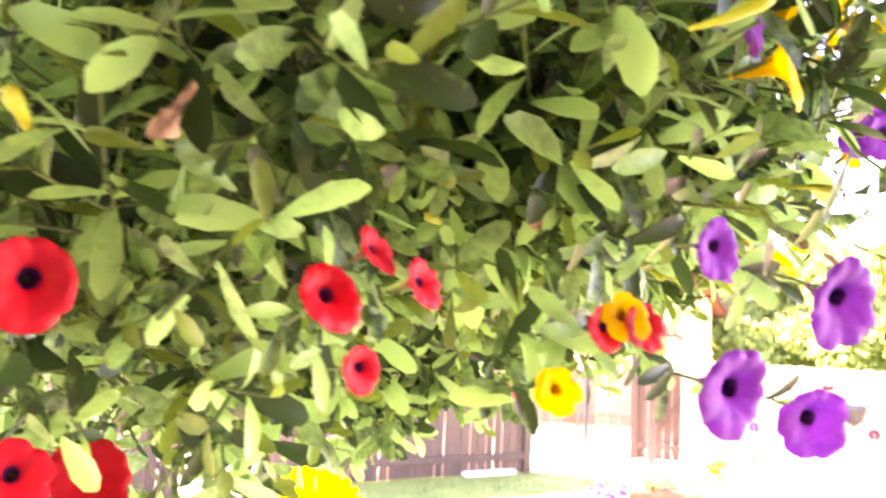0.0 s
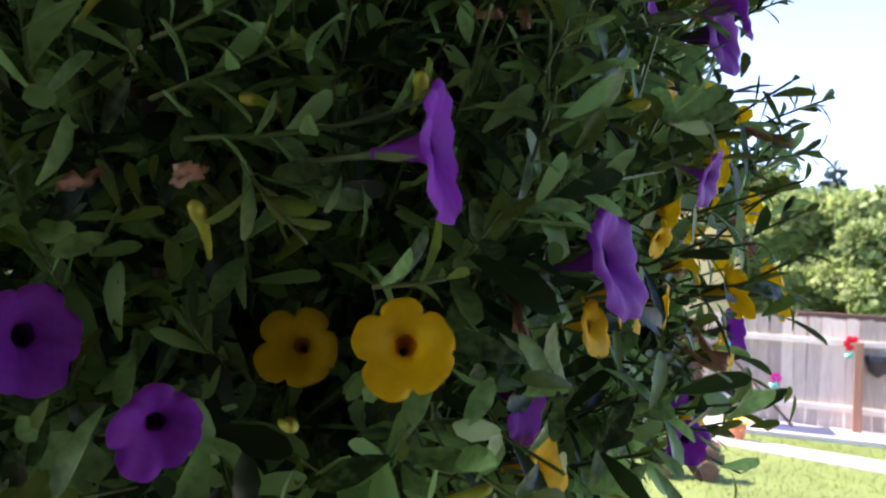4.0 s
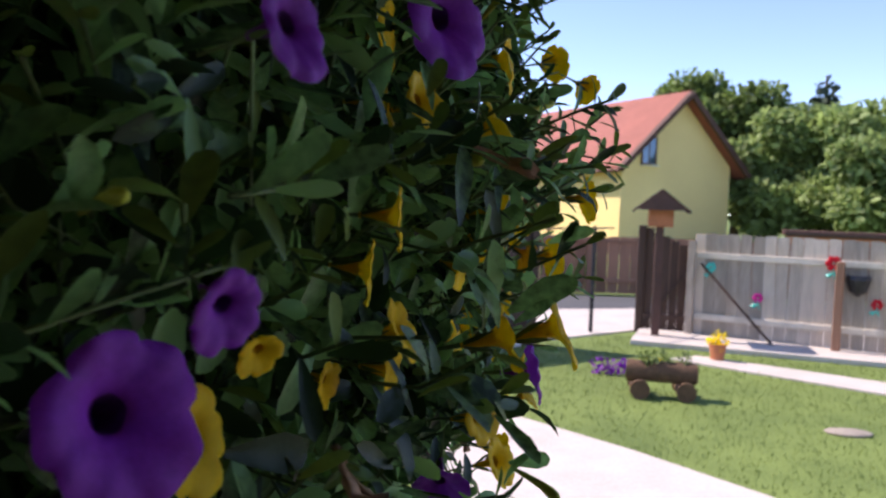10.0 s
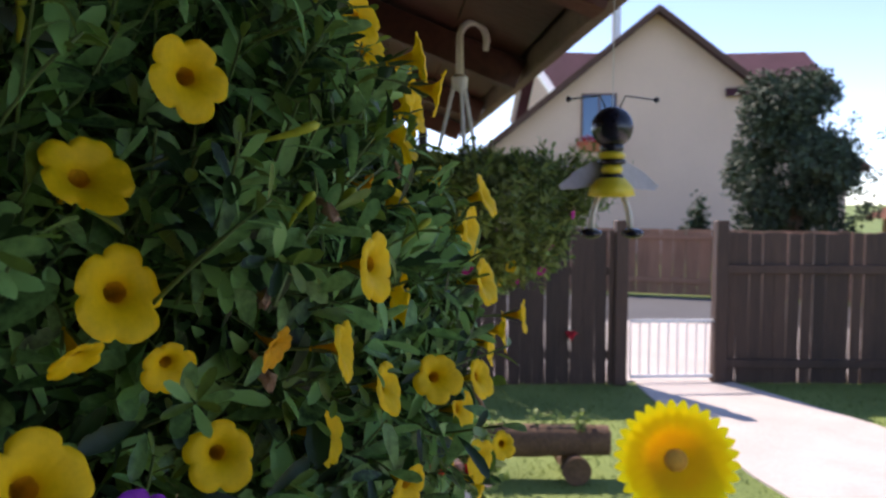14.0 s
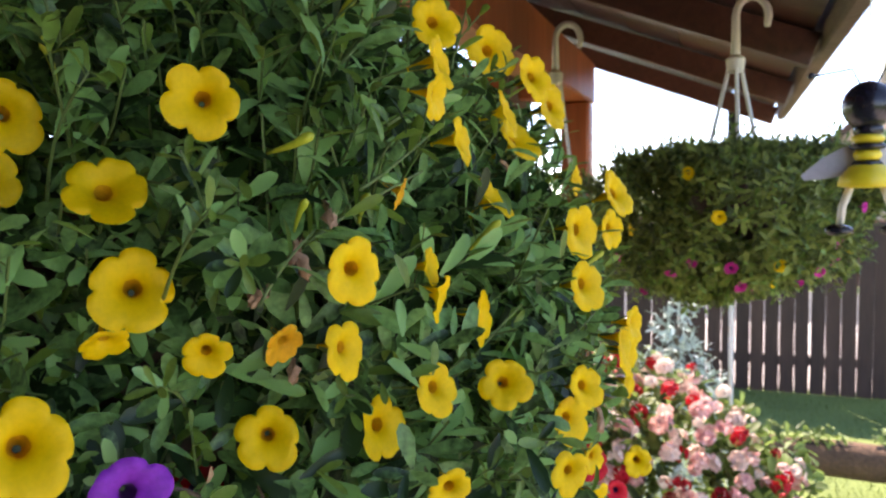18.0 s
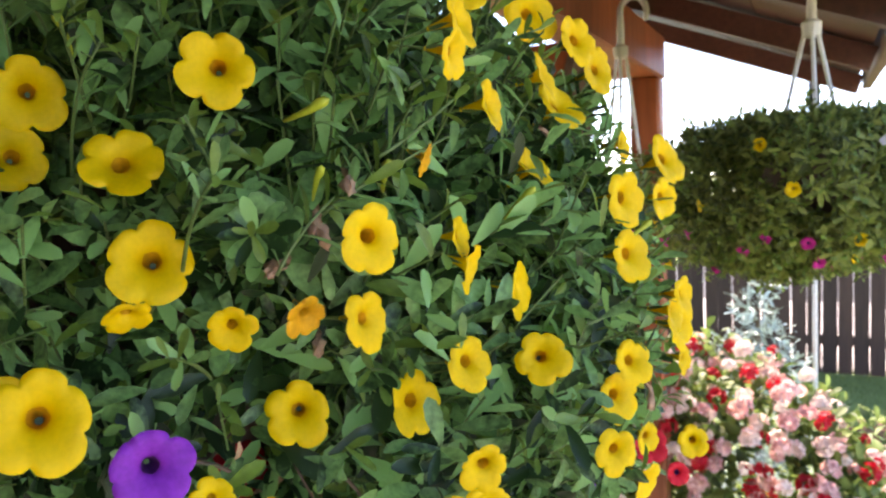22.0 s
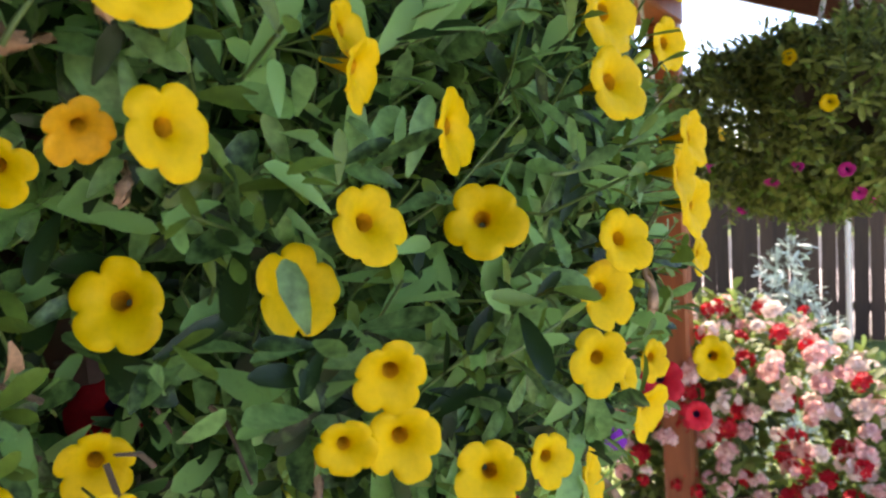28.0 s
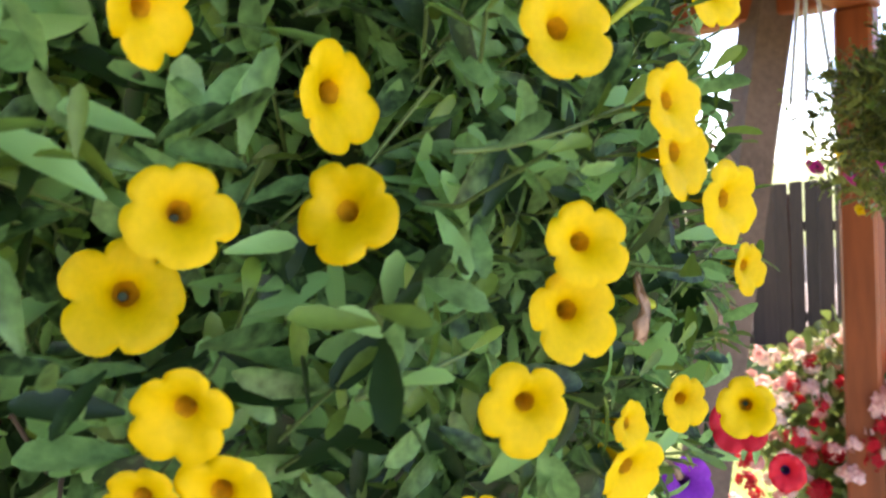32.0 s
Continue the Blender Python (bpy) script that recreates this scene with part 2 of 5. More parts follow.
def part(name, bm, material, parent, label="", smooth=False):
    """Links a bmesh (or ready mesh) as one mesh object under a thing or a part."""
    if isinstance(bm, bmesh.types.BMesh):
        me = bpy.data.meshes.new(name)
        bm.to_mesh(me)
        bm.free()
        me.materials.append(material)
        if smooth:
            me.polygons.foreach_set("use_smooth", [True] * len(me.polygons))
    else:
        me = bm
    ob = new(name, me)
    ob.parent = parent
    if label:
        ob["label"] = label
    return ob


def thing(name, label, category, at=(0, 0, 0), turn=0.0, group="", kind=""):
    e = new(name)
    e.matrix_world = pose(*at, 0, 0, turn)
    return tagged(e, label, category, group, kind)


def box(bm, lo, hi, bevel=0.0, m=None):
    """A box between two corners, with its edges broken."""
    lo, hi = Vector(lo), Vector(hi)
    s = hi - lo
    g = bmesh.ops.create_cube(bm, size=1.0, matrix=Matrix.Translation((lo + hi) / 2) @ Matrix.Diagonal((*s, 1)))
    if bevel:
        es = list({e for v in g["verts"] for e in v.link_edges})
        g = bmesh.ops.bevel(bm, geom=es, offset=bevel, segments=1, affect="EDGES")
    if m is not None:
        bmesh.ops.transform(bm, matrix=m, verts=list({v for v in g["verts"]}))
    return bm


def bbox(lo, hi, bevel=0.0):
    return box(bmesh.new(), lo, hi, bevel)


def tube(points, radii, n=8, closed=True):
    """A bmesh tube through the points."""
    bm = bmesh.new()
    rings = []
    pts = [Vector(p) for p in points]
    if not isinstance(radii, (list, tuple)):
        radii = [radii] * len(pts)
    side = None
    for i, p in enumerate(pts):
        t = (pts[min(i + 1, len(pts) - 1)] - pts[max(i - 1, 0)]).normalized()
        if side is None:
            side = t.orthogonal().normalized()
        side = (side - t * side.dot(t)).normalized()
        up = t.cross(side)
        rings.append([bm.verts.new(p + (side * math.cos(a) + up * math.sin(a)) * radii[i]) for a in [2 * math.pi * k / n for k in range(n)]])
    for a, b in zip(rings, rings[1:]):
        for k in range(n):
            bm.faces.new((a[k], a[(k + 1) % n], b[(k + 1) % n], b[k]))
    if closed:
        bm.faces.new(rings[0][::-1])
        bm.faces.new(rings[-1])
    return bm


def lathe(profile, n=24):
    """A bmesh of revolution about z from (radius, z) pairs."""
    bm = bmesh.new()
    rings = [[bm.verts.new((r * math.cos(2 * math.pi * k / n), r * math.sin(2 * math.pi * k / n), z)) for k in range(n)] for r, z in profile]
    for a, b in zip(rings, rings[1:]):
        for k in range(n):
            bm.faces.new((a[k], a[(k + 1) % n], b[(k + 1) % n], b[k]))
    return bm


# ---- foliage and flowers ----
def frames_from(normals, spin):
    """Rotation matrices (n x 3 x 3, columns x y z) whose z is the normal, spun about it."""
    n = normals / np.linalg.norm(normals, axis=1, keepdims=True)
    ref = np.where(np.abs(n[:, 2:3]) < 0.95, np.array([[0.0, 0, 1]]), np.array([[1.0, 0, 0]]))
    x = np.cross(ref, n)
    x /= np.linalg.norm(x, axis=1, keepdims=True)
    y = np.cross(n, x)
    c, s = np.cos(spin)[:, None], np.sin(spin)[:, None]
    return np.stack([x * c + y * s, y * c - x * s, n], -1)


LEAF_S = np.array([0.0, 0.30, 0.64, 0.90, 1.0])
LEAF_W = np.array([0.16, 0.66, 1.0, 0.74, 0.16])


def leaf_verts(base, along, up, length, width, bend):
    """Lance-shaped leaves, folded along the midrib: arrays of n leaves -> verts n x 15 x 3."""
    along = along / np.linalg.norm(along, axis=1, keepdims=True)
    side = np.cross(along, up)
    side /= np.linalg.norm(side, axis=1, keepdims=True) + 1e-9
    nrm = np.cross(side, along)
    out = []
    for s, w in zip(LEAF_S, LEAF_W):
        mid = base + along * (length * s)[:, None] - nrm * (bend * length * s * s)[:, None]
        off = side * (width * w * 0.5)[:, None]
        lift = nrm * (width * w * 0.16)[:, None]
        out += [mid - off + lift, mid, mid + off + lift]
    return np.stack(out, 1)


LEAF_Q = np.array([(3 * i + j, 3 * i + j + 1, 3 * i + j + 4, 3 * i + j + 3) for i in range(4) for j in range(2)])


def leaves_mesh(name, verts, material):
    n = len(verts)
    quads = (LEAF_Q[None] + 15 * np.arange(n)[:, None, None]).reshape(-1, 4)
    return quads_mesh(name, verts.reshape(-1, 3), quads, material)


LIFT = 0.12    # how far the mouth sits above the middle of the limb, in radii


def bloom_mesh(name, petal, seed, r=0.0140, tube_len=0.017, lobes=5, notch=0.20, wave=0.10, low=0.13):
    """A trumpet flower that faces +z, its longer lobes towards -y: narrow tube, shallow funnel, rounded lobes."""
    rng = np.random.default_rng(seed)
    n, verts = 60, []
    size = rng.uniform(0.90, 1.10, lobes)
    fold = rng.uniform(-0.20, 0.10, lobes)
    depth = notch * rng.uniform(0.75, 1.25, lobes)
    prof = [(0.08, -1.05), (0.11, -0.82), (0.15, -0.58), (0.195, -0.40), (0.25, -0.28)]
    limb = [(0.36, -0.22), (0.54, -0.11), (0.74, -0.03), (0.90, 0.0), (1.0, -0.035)]
    wob = rng.uniform(-1, 1, (3,))
    for k in range(n):
        a = 2 * math.pi * k / n
        turn = lobes * (a - 0.5 * math.pi) / (2 * math.pi)
        j = int(math.floor(turn + 0.5)) % lobes
        x = abs(math.cos(math.pi * turn))
        cut = depth[int(math.floor(turn)) % lobes]
        edge = (1 - cut + cut * min(1.0, 1.18 * x) ** 0.50) * (1 + (size[j] - 1) * x) * (1 - low * math.sin(a))
        col = []
        for rr, zz in prof:
            col.append((rr * r * math.cos(a), rr * r * math.sin(a) + LIFT * r, zz * tube_len))
        for i, (rr, zz) in enumerate(limb):
            f = (i + 1) / 5
            q = r * (rr if i < 1 else 0.36 + (rr - 0.36) * (edge - 0.36) / 0.64)
            z = zz * r + r * wave * f * f * math.sin(2 * lobes * a + 1.3 + 2 * wob[2]) * 0.35 + r * 0.10 * f * (wob[0] * math.cos(a) + wob[1] * math.sin(a)) - r * 0.10 * (1 - x) * f * f + r * fold[j] * f * f * x
            col.append((q * math.cos(a), q * math.sin(a) + LIFT * r, z))
        verts.append(col)
    m = len(prof) + len(limb)
    v = np.array(verts).reshape(-1, 3)
    q = np.array([(k * m + i, ((k + 1) % n) * m + i, ((k + 1) % n) * m + i + 1, k * m + i + 1) for k in range(n) for i in range(m - 1)])
    return quads_mesh(name, v, q, petal)


def throat_mesh(name, material, r=0.0140):
    """The darker star in the mouth of the trumpet."""
    n, v, q = 20, [], []
    for k in range(n):
        a = 2 * math.pi * k / n
        w = 0.96 + 0.05 * math.cos(5 * a)
        for rr, zz in ((0.04, -0.98), (0.095, -0.80), (0.135, -0.58), (0.175, -0.42), (0.225 * w, -0.30)):
            v.append((rr * r * math.cos(a), rr * r * math.sin(a) + LIFT * r, zz * 0.018 + 0.0003))
    for k in range(n):
        for i in range(4):
            q.append((k * 5 + i, ((k + 1) % n) * 5 + i, ((k + 1) % n) * 5 + i + 1, k * 5 + i + 1))
    return quads_mesh(name, np.array(v), np.array(q), material)


def calyx_mesh(name, material, tube_len=0.017):
    """Five narrow sepals round the tube's foot, and the flower stalk."""
    bm = tube([(0, 0, -tube_len - 0.022), (0.001, 0.0005, -tube_len - 0.010), (0, 0, -tube_len + 0.002)], [0.0006, 0.0007, 0.0013], 6)
    for k in range(5):
        a = 2 * math.pi * k / 5
        d, s = Vector((math.cos(a), math.sin(a), 0)), Vector((-math.sin(a), math.cos(a), 0))
        z0 = -tube_len - 0.001
        pts = [d * 0.0012 + s * 0.0008 + Vector((0, 0, z0)), d * 0.0012 - s * 0.0008 + Vector((0, 0, z0)),
               d * 0.0040 - s * 0.0012 + Vector((0, 0, z0 + 0.006)), d * 0.0065 + Vector((0, 0, z0 + 0.013)), d * 0.0040 + s * 0.0012 + Vector((0, 0, z0 + 0.006))]
        bm.faces.new([bm.verts.new(p) for p in pts])
    bmesh.ops.translate(bm, vec=(0, LIFT * 0.0145, 0), verts=bm.verts[:])
    me = bpy.data.meshes.new(name)
    bm.to_mesh(me)
    bm.free()
    me.materials.append(material)
    return me


CALYX = calyx_mesh("calyx", M_STEM)
KINDS = {}
for kind, petal, mouth, seeds in (("yellow", M_YELLOW, M_AMBER, 6), ("purple", M_PURPLE, M_PLUM, 4), ("red", M_RED, M_PLUM, 3),
                                  ("magenta", M_MAGENTA, M_PLUM, 2), ("orange", M_ORANGE, M_AMBER, 3)):
    rr = 0.0165 if kind in ("purple", "red") else 0.0145
    KINDS[kind] = ([bloom_mesh(kind + "_bloom", petal, 11 * i + len(kind), rr, 0.018, 5, 0.19 if kind in ("yellow", "orange") else 0.12, 0.08 if kind == "yellow" else 0.13) for i in range(seeds)],
                   throat_mesh(kind + "_throat", mouth, rr))


def flower(owner, kind, at, facing, size=1.0, spin=0.0, pick=0):
    """One blossom with its throat and calyx, as a part of a plant."""
    blooms, mouth = KINDS[kind]
    z = Vector(facing).normalized()
    x = Vector((0, 0, 1)).cross(z).normalized()
    fr = Matrix((x, z.cross(x), z)).transposed() @ Matrix.Rotation(spin, 3, "Z")
    ob = new("blossom", blooms[pick % len(blooms)])
    ob.parent = owner
    ob.matrix_world = Matrix.Translation(at) @ fr.to_4x4() @ Matrix.Diagonal((size, size, size, 1))
    for n, me in (("throat", mouth), ("calyx", CALYX)):
        o = new(n, me)
        o.parent = ob
    return ob


def clear_of(points, nest, deep=0.09, wide=0.0205, over=0.05):
    """Which points do not stand before one of the blossoms (place, facing)."""
    ok = np.ones(len(points), bool)
    for p, f in nest:
        d = points - np.array(p[:])
        a = d @ np.array(f[:])
        ok &= ~((a > -0.006) & (a < deep) & (np.linalg.norm(d - a[:, None] * np.array(f[:]), axis=1) < wide))
        u = np.array(p[:]) - CENTRE
        u /= np.linalg.norm(u)
        b = d @ u
        ok &= ~((b > 0.004) & (b < over) & (np.linalg.norm(d - b[:, None] * u, axis=1) < 0.017))
        ok &= ~((a > -0.024) & (a <= -0.006) & (np.linalg.norm(d - a[:, None] * np.array(f[:]), axis=1) < 0.014))
    return ok


def trailing_plant(owner, centre, radius, shoots, seed, leaf=0.021, low=0.55, behind=None, nest=(), focus=None, bare=None, green=None):
    """Shoots that stand off a rounded mound in all directions, each with a spiral of lance-shaped leaves. radius(unit vector) is the mound's."""
    rng = np.random.default_rng(seed)
    u = rng.normal(size=(shoots * (3 if focus is None else 16), 3))
    u /= np.linalg.norm(u, axis=1, keepdims=True)
    u = u[u[:, 2] > -low]
    if focus is not None:
        u = u[u @ focus > 0.80]
    if behind is not None:
        u = u[(u @ behind > -0.2) | (rng.random(len(u)) < 0.35)]
    u = u[:shoots]
    n = len(u)
    R = np.array([radius(a) for a in u])
    depth = rng.uniform(0.55, 0.90, n)
    reach = rng.uniform(0.10, 0.30, n)
    base = centre + u * (R * depth)[:, None]
    lean = rng.normal(size=(n, 3)) * 0.45
    lean[:, 2] += 0.25
    head = u + lean
    head /= np.linalg.norm(head, axis=1, keepdims=True)
    tip = base + head * (R * reach)[:, None]
    over = np.linalg.norm(tip - centre, axis=1) / (R * 1.04)
    tip = np.where(over[:, None] > 1, centre + (tip - centre) / over[:, None], tip)
    sag = np.array([0, 0, -1.0]) * (0.12 * np.linalg.norm(tip - base, axis=1))[:, None]
    if bare is not None:
        keep = np.ones(n, bool)
        for spot, wide, left in bare:
            keep &= (np.linalg.norm(tip - spot, axis=1) > wide) | (rng.random(n) < left)
        keep &= (u @ np.array([-0.42, -0.90, -0.1]) < 0.62) | (rng.random(n) < 0.62)
        base, tip, sag, u, R = base[keep], tip[keep], sag[keep], u[keep], R[keep]
        n = len(u)
    V, Y = [], []
    per = 9
    for k in range(per):
        s = 0.12 + 0.88 * k / (per - 1)
        p = base + (tip - base) * s + sag * (4 * s * (1 - s))
        tang = (tip - base) + sag * (4 - 8 * s)
        tang /= np.linalg.norm(tang, axis=1, keepdims=True)
        ang = k * 2.4 + rng.uniform(0, 0.5, n) + np.arange(n) * 1.7
        fr = frames_from(tang, ang)
        radial = fr[:, :, 0]
        along = radial * rng.uniform(0.6, 1.0, n)[:, None] + tang * rng.uniform(0.3, 0.9, n)[:, None] + np.array([0, 0, 0.05])
        up = tang * 0.9 - radial * 0.3 + np.array([0, 0, 0.4]) + rng.normal(size=(n, 3)) * 0.15
        grow = (1.0 - 0.45 * max(0.0, s - 0.6) / 0.4)
        ln = leaf * grow * rng.uniform(0.7, 1.4, n)
        v = leaf_verts(p, along, up, ln, ln * rng.uniform(0.27, 0.42, n), rng.uniform(-0.1, 0.4, n))
        (Y if k >= per - 2 else V).append(v[clear_of(v[:, 4], nest) & clear_of(v[:, 7], nest) & clear_of(v[:, 10], nest) & clear_of(v[:, 13], nest)])
    o = part("foliage", leaves_mesh("foliage", np.concatenate(V), green or M_LEAF), green or M_LEAF, owner, "dense narrow dark green leaves")
    o["kind"] = "stuff"
    o = part("young_leaves", leaves_mesh("young_leaves", np.concatenate(Y), M_LEAF_YOUNG), M_LEAF_YOUNG, owner, "light green leaves at the shoot tips")
    o["kind"] = "stuff"
    # stems: three-sided tubes in one mesh
    sv = []
    for s in (0.0, 0.5, 1.0):
        p = base + (tip - base) * s + sag * (4 * s * (1 - s))
        fr = frames_from(tip - base, np.zeros(n))
        for a in (0, 2.1, 4.2):
            sv.append(p + (fr[:, :, 0] * math.cos(a) + fr[:, :, 1] * math.sin(a)) * 0.0007)
    sv = np.stack(sv, 1)
    free = np.ones(n, bool)
    for s in (0.35, 0.65, 1.0):
        free &= clear_of(base + (tip - base) * s + sag * (4 * s * (1 - s)), nest)
    sv = sv[free]
    n = len(sv)
    sq = np.array([(3 * i + j, 3 * i + (j + 1) % 3, 3 * i + 3 + (j + 1) % 3, 3 * i + 3 + j) for i in range(2) for j in range(3)])
    o = part("stem_tangle", quads_mesh("stem_tangle", sv.reshape(-1, 3), (sq[None] + 9 * np.arange(n)[:, None, None]).reshape(-1, 4), M_STEM), M_STEM, owner)
    o["kind"] = "stuff"
    return tip, u


def lumpy(seed, amount, base, floor_drop, head=9.0, trail=0.0, swell=0.0, bulge=0.0, way=(0.58, 0.81), dents=()):
    """A mound's radius by direction: a rounded ball, uneven, cut off below."""
    rng = np.random.default_rng(seed)
    ks, ph = rng.normal(size=(7, 3)) * 3.2, rng.uniform(0, 6.3, 7)

    def radius(a):
        r = base * (1 + amount * float(np.sin(ks @ a + ph).sum()) / 3.0)
        r *= 1 + bulge * max(0.0, (way[0] * a[0] + way[1] * a[1] - 0.72) / 0.28)
        for way_in, deep, wide in dents:
            r *= 1 - deep * math.exp(-(1 - float(np.dot(a, way_in))) * 2 / wide ** 2)
        if a[2] > 0.05:
            r *= 1 + swell * a[2] * (1 - 0.65 * min(1.0, max(0.0, (a[1] + 0.05) / 0.4)))
            r = min(r, head / a[2])
        if a[2] < -0.05:
            flat = math.sqrt(max(0.0, 1 - a[2] * a[2]))
            drop = floor_drop + trail * (min(1.0, max(0.0, 0.3 - 1.2 * a[0])) + 0.7 * min(1.0, max(0.0, (a[1] - 0.4) / 0.4)))
            r = 1 / math.sqrt((flat / r) ** 2 + (a[2] / drop) ** 2)
        return r
    return radius


# ---- ground ----
def slab(name, outline, z0, z1, material, label, category, kind="structure"):
    bm = bmesh.new()
    lo, hi = [bm.verts.new((x, y, z0)) for x, y in outline], [bm.verts.new((x, y, z1)) for x, y in outline]
    bm.faces.new(hi)
    for i in range(len(outline)):
        j = (i + 1) % len(outline)
        bm.faces.new((lo[i], lo[j], hi[j], hi[i]))
    bmesh.ops.recalc_face_normals(bm, faces=bm.faces[:])
    return tagged(part(name, bm, material, None), label, category, "", kind)


gm = bmesh.new()
bmesh.ops.create_grid(gm, x_segments=80, y_segments=80, size=600)
tagged(part("ground", gm, M_GRASS, None), "mown green lawn running on to the horizon", "lawn", "", "structure")
slab("garden_path", [(-2.62, 7.25), (-1.95, 7.85), (-0.55, 7.03), (0.38, 6.28), (1.2, 5.5), (1.86, 4.75), (3.2, 3.2), (4.6, 1.4), (4.0, -1.5), (1.2, -1.5), (0.9, 3.6),
     (-0.05, 4.42), (-0.95, 5.24), (-1.9, 6.3)], -0.05, 0.015, M_PAVE, "pale pink-grey concrete garden path through the lawn", "path")
slab("fence_kerb", [(1.95, 9.95), (2.25, 10.95), (2.98, 10.72), (5.2, 9.72), (9.5, 7.7), (9.2, 7.0), (4.85, 9.12)], -0.05, 0.06, M_PAVE, "pale concrete strip along the fence foot", "kerb")
slab("side_path", [(2.25, 9.05), (2.62, 9.3), (4.3, 8.25), (9.0, 5.6), (8.6, 4.9), (4.1, 7.62), (2.6, 8.75)], -0.05, 0.02, M_PAVE, "pale concrete side path on the lawn", "path")
slab("pavement", [(-9.3, 2.05), (-2.68, 7.2), (0.68, 9.78), (2.25, 11.1), (9.8, 7.75), (11, 10.0), (3.0, 13.6), (-1.0, 12.2), (-4.3, 10.7), (-11, 5.2)], -0.05, 0.02, M_PAVE, "pale gravelled forecourt outside the gates", "pavement")
slab("road", [(-11, 5.2), (-4.3, 10.7), (-1.0, 12.2), (3.0, 13.6), (11, 10.0), (30, 4), (30, 9), (9, 15.5), (1.5, 15.2), (-4.9, 13.9), (-14, 9)], -0.05, 0.012, M_ROAD, "grey asphalt village street", "road")

# grass blades on the lawn that lies open to view
rng = np.random.default_rng(5)
pts = rng.uniform((-7, 2.2), (6.5, 10.5), (60000, 2))
inpath = np.zeros(len(pts), bool)
for ob in ("garden_path", "side_path", "fence_kerb", "road", "pavement"):
    poly = np.array([v.co[:2] for v in bpy.data.objects[ob].data.vertices])
    poly = poly[len(poly) // 2:]
    inside = np.zeros(len(pts), bool)
    for (xa, ya), (xb, yb) in zip(poly, np.roll(poly, -1, 0)):
        cross = ((ya > pts[:, 1]) != (yb > pts[:, 1])) & (pts[:, 0] < (xb - xa) * (pts[:, 1] - ya) / (yb - ya + 1e-12) + xa)
        inside ^= cross
    inpath |= inside
pts = pts[~inpath]
n = len(pts)
yaw, h = rng.uniform(0, 6.3, n), rng.uniform(0.015, 0.045, n)
root = np.c_[pts, np.zeros(n)]
wd = np.c_[np.cos(yaw), np.sin(yaw), np.zeros(n)] * 0.004
tipv = root + np.c_[rng.normal(size=(n, 2)) * 0.012, h]
bv = np.stack([root - wd, root + wd, tipv], 1).reshape(-1, 3)
grass = part("grass", quads_mesh("grass", bv, np.arange(3 * n).reshape(-1, 3), M_BLADE, False), M_BLADE, None)
tagged(grass, "short sunlit green grass blades of the lawn", "grass", "", "stuff")

# ---- timber fences ----
BOARDS = {}


def board_mesh(w, h, t, material, seed):
    """An upright fence board with a slightly rounded, uneven head."""
    key = (w, h, t, material.name, seed)
    if key not in BOARDS:
        r = np.random.default_rng(seed)
        bm = bmesh.new()
        a, b = r.uniform(-0.012, 0.012, 2)
        prof = [(-w / 2, 0), (w / 2, 0), (w / 2 - 0.002, h + a), (0, h + 0.5 * (a + b) + 0.006), (-w / 2 + 0.002, h + b)]
        f0, f1 = [bm.verts.new((x, -t / 2, z)) for x, z in prof], [bm.verts.new((x, t / 2, z)) for x, z in prof]
        bm.faces.new(f0)
        bm.faces.new(f1[::-1])
        for i in range(5):
            bm.faces.new((f0[i], f1[i], f1[(i + 1) % 5], f0[(i + 1) % 5]))
        bmesh.ops.recalc_face_normals(bm, faces=bm.faces[:])
        me = bpy.data.meshes.new("board")
        bm.to_mesh(me)
        bm.free()
        me.materials.append(material)
        BOARDS[key] = me
    return BOARDS[key]


def board_fence(name, a, b, height, material, label, pitch=0.118, gap=0.010, rails=(0.28, 1.08), posts=True, seed=1, z0=0.05, railside=-1, rail_mat=None, group="", loose=0.4):
    """Upright boards on two rails between posts, from a to b on the ground."""
    a, b = Vector((*a, 0)), Vector((*b, 0))
    L = (b - a).length
    th = thing(name, label, "fence", (a.x, a.y, 0), math.degrees(math.atan2(b.y - a.y, b.x - a.x)), group)
    r = random.Random(seed)
    k = int(L / pitch)
    for i in range(k):
        o = new("board", board_mesh(pitch - (gap if r.random() < loose else 0.003), height - z0, 0.022, material, r.randrange(5)))
        o.parent = th
        o.location = ((i + 0.5) * L / k, r.uniform(-0.003, 0.003), z0)
        o.rotation_euler = (0, radians(r.uniform(-0.5, 0.5)), 0)
    for z in rails:
        part("rail", bbox((0, min(railside * 0.013, railside * 0.058), z - 0.04), (L, max(railside * 0.013, railside * 0.058), z + 0.04), 0.004), rail_mat or material, th)
    if posts:
        m = max(1, round(L / 2.2))
        for i in range(m + 1):
            x = L * i / m
            part("post", bbox((x - 0.045, min(railside * 0.06, railside * 0.15), 0), (x + 0.045, max(railside * 0.06, railside * 0.15), height - 0.1), 0.005), material, th)
    return th


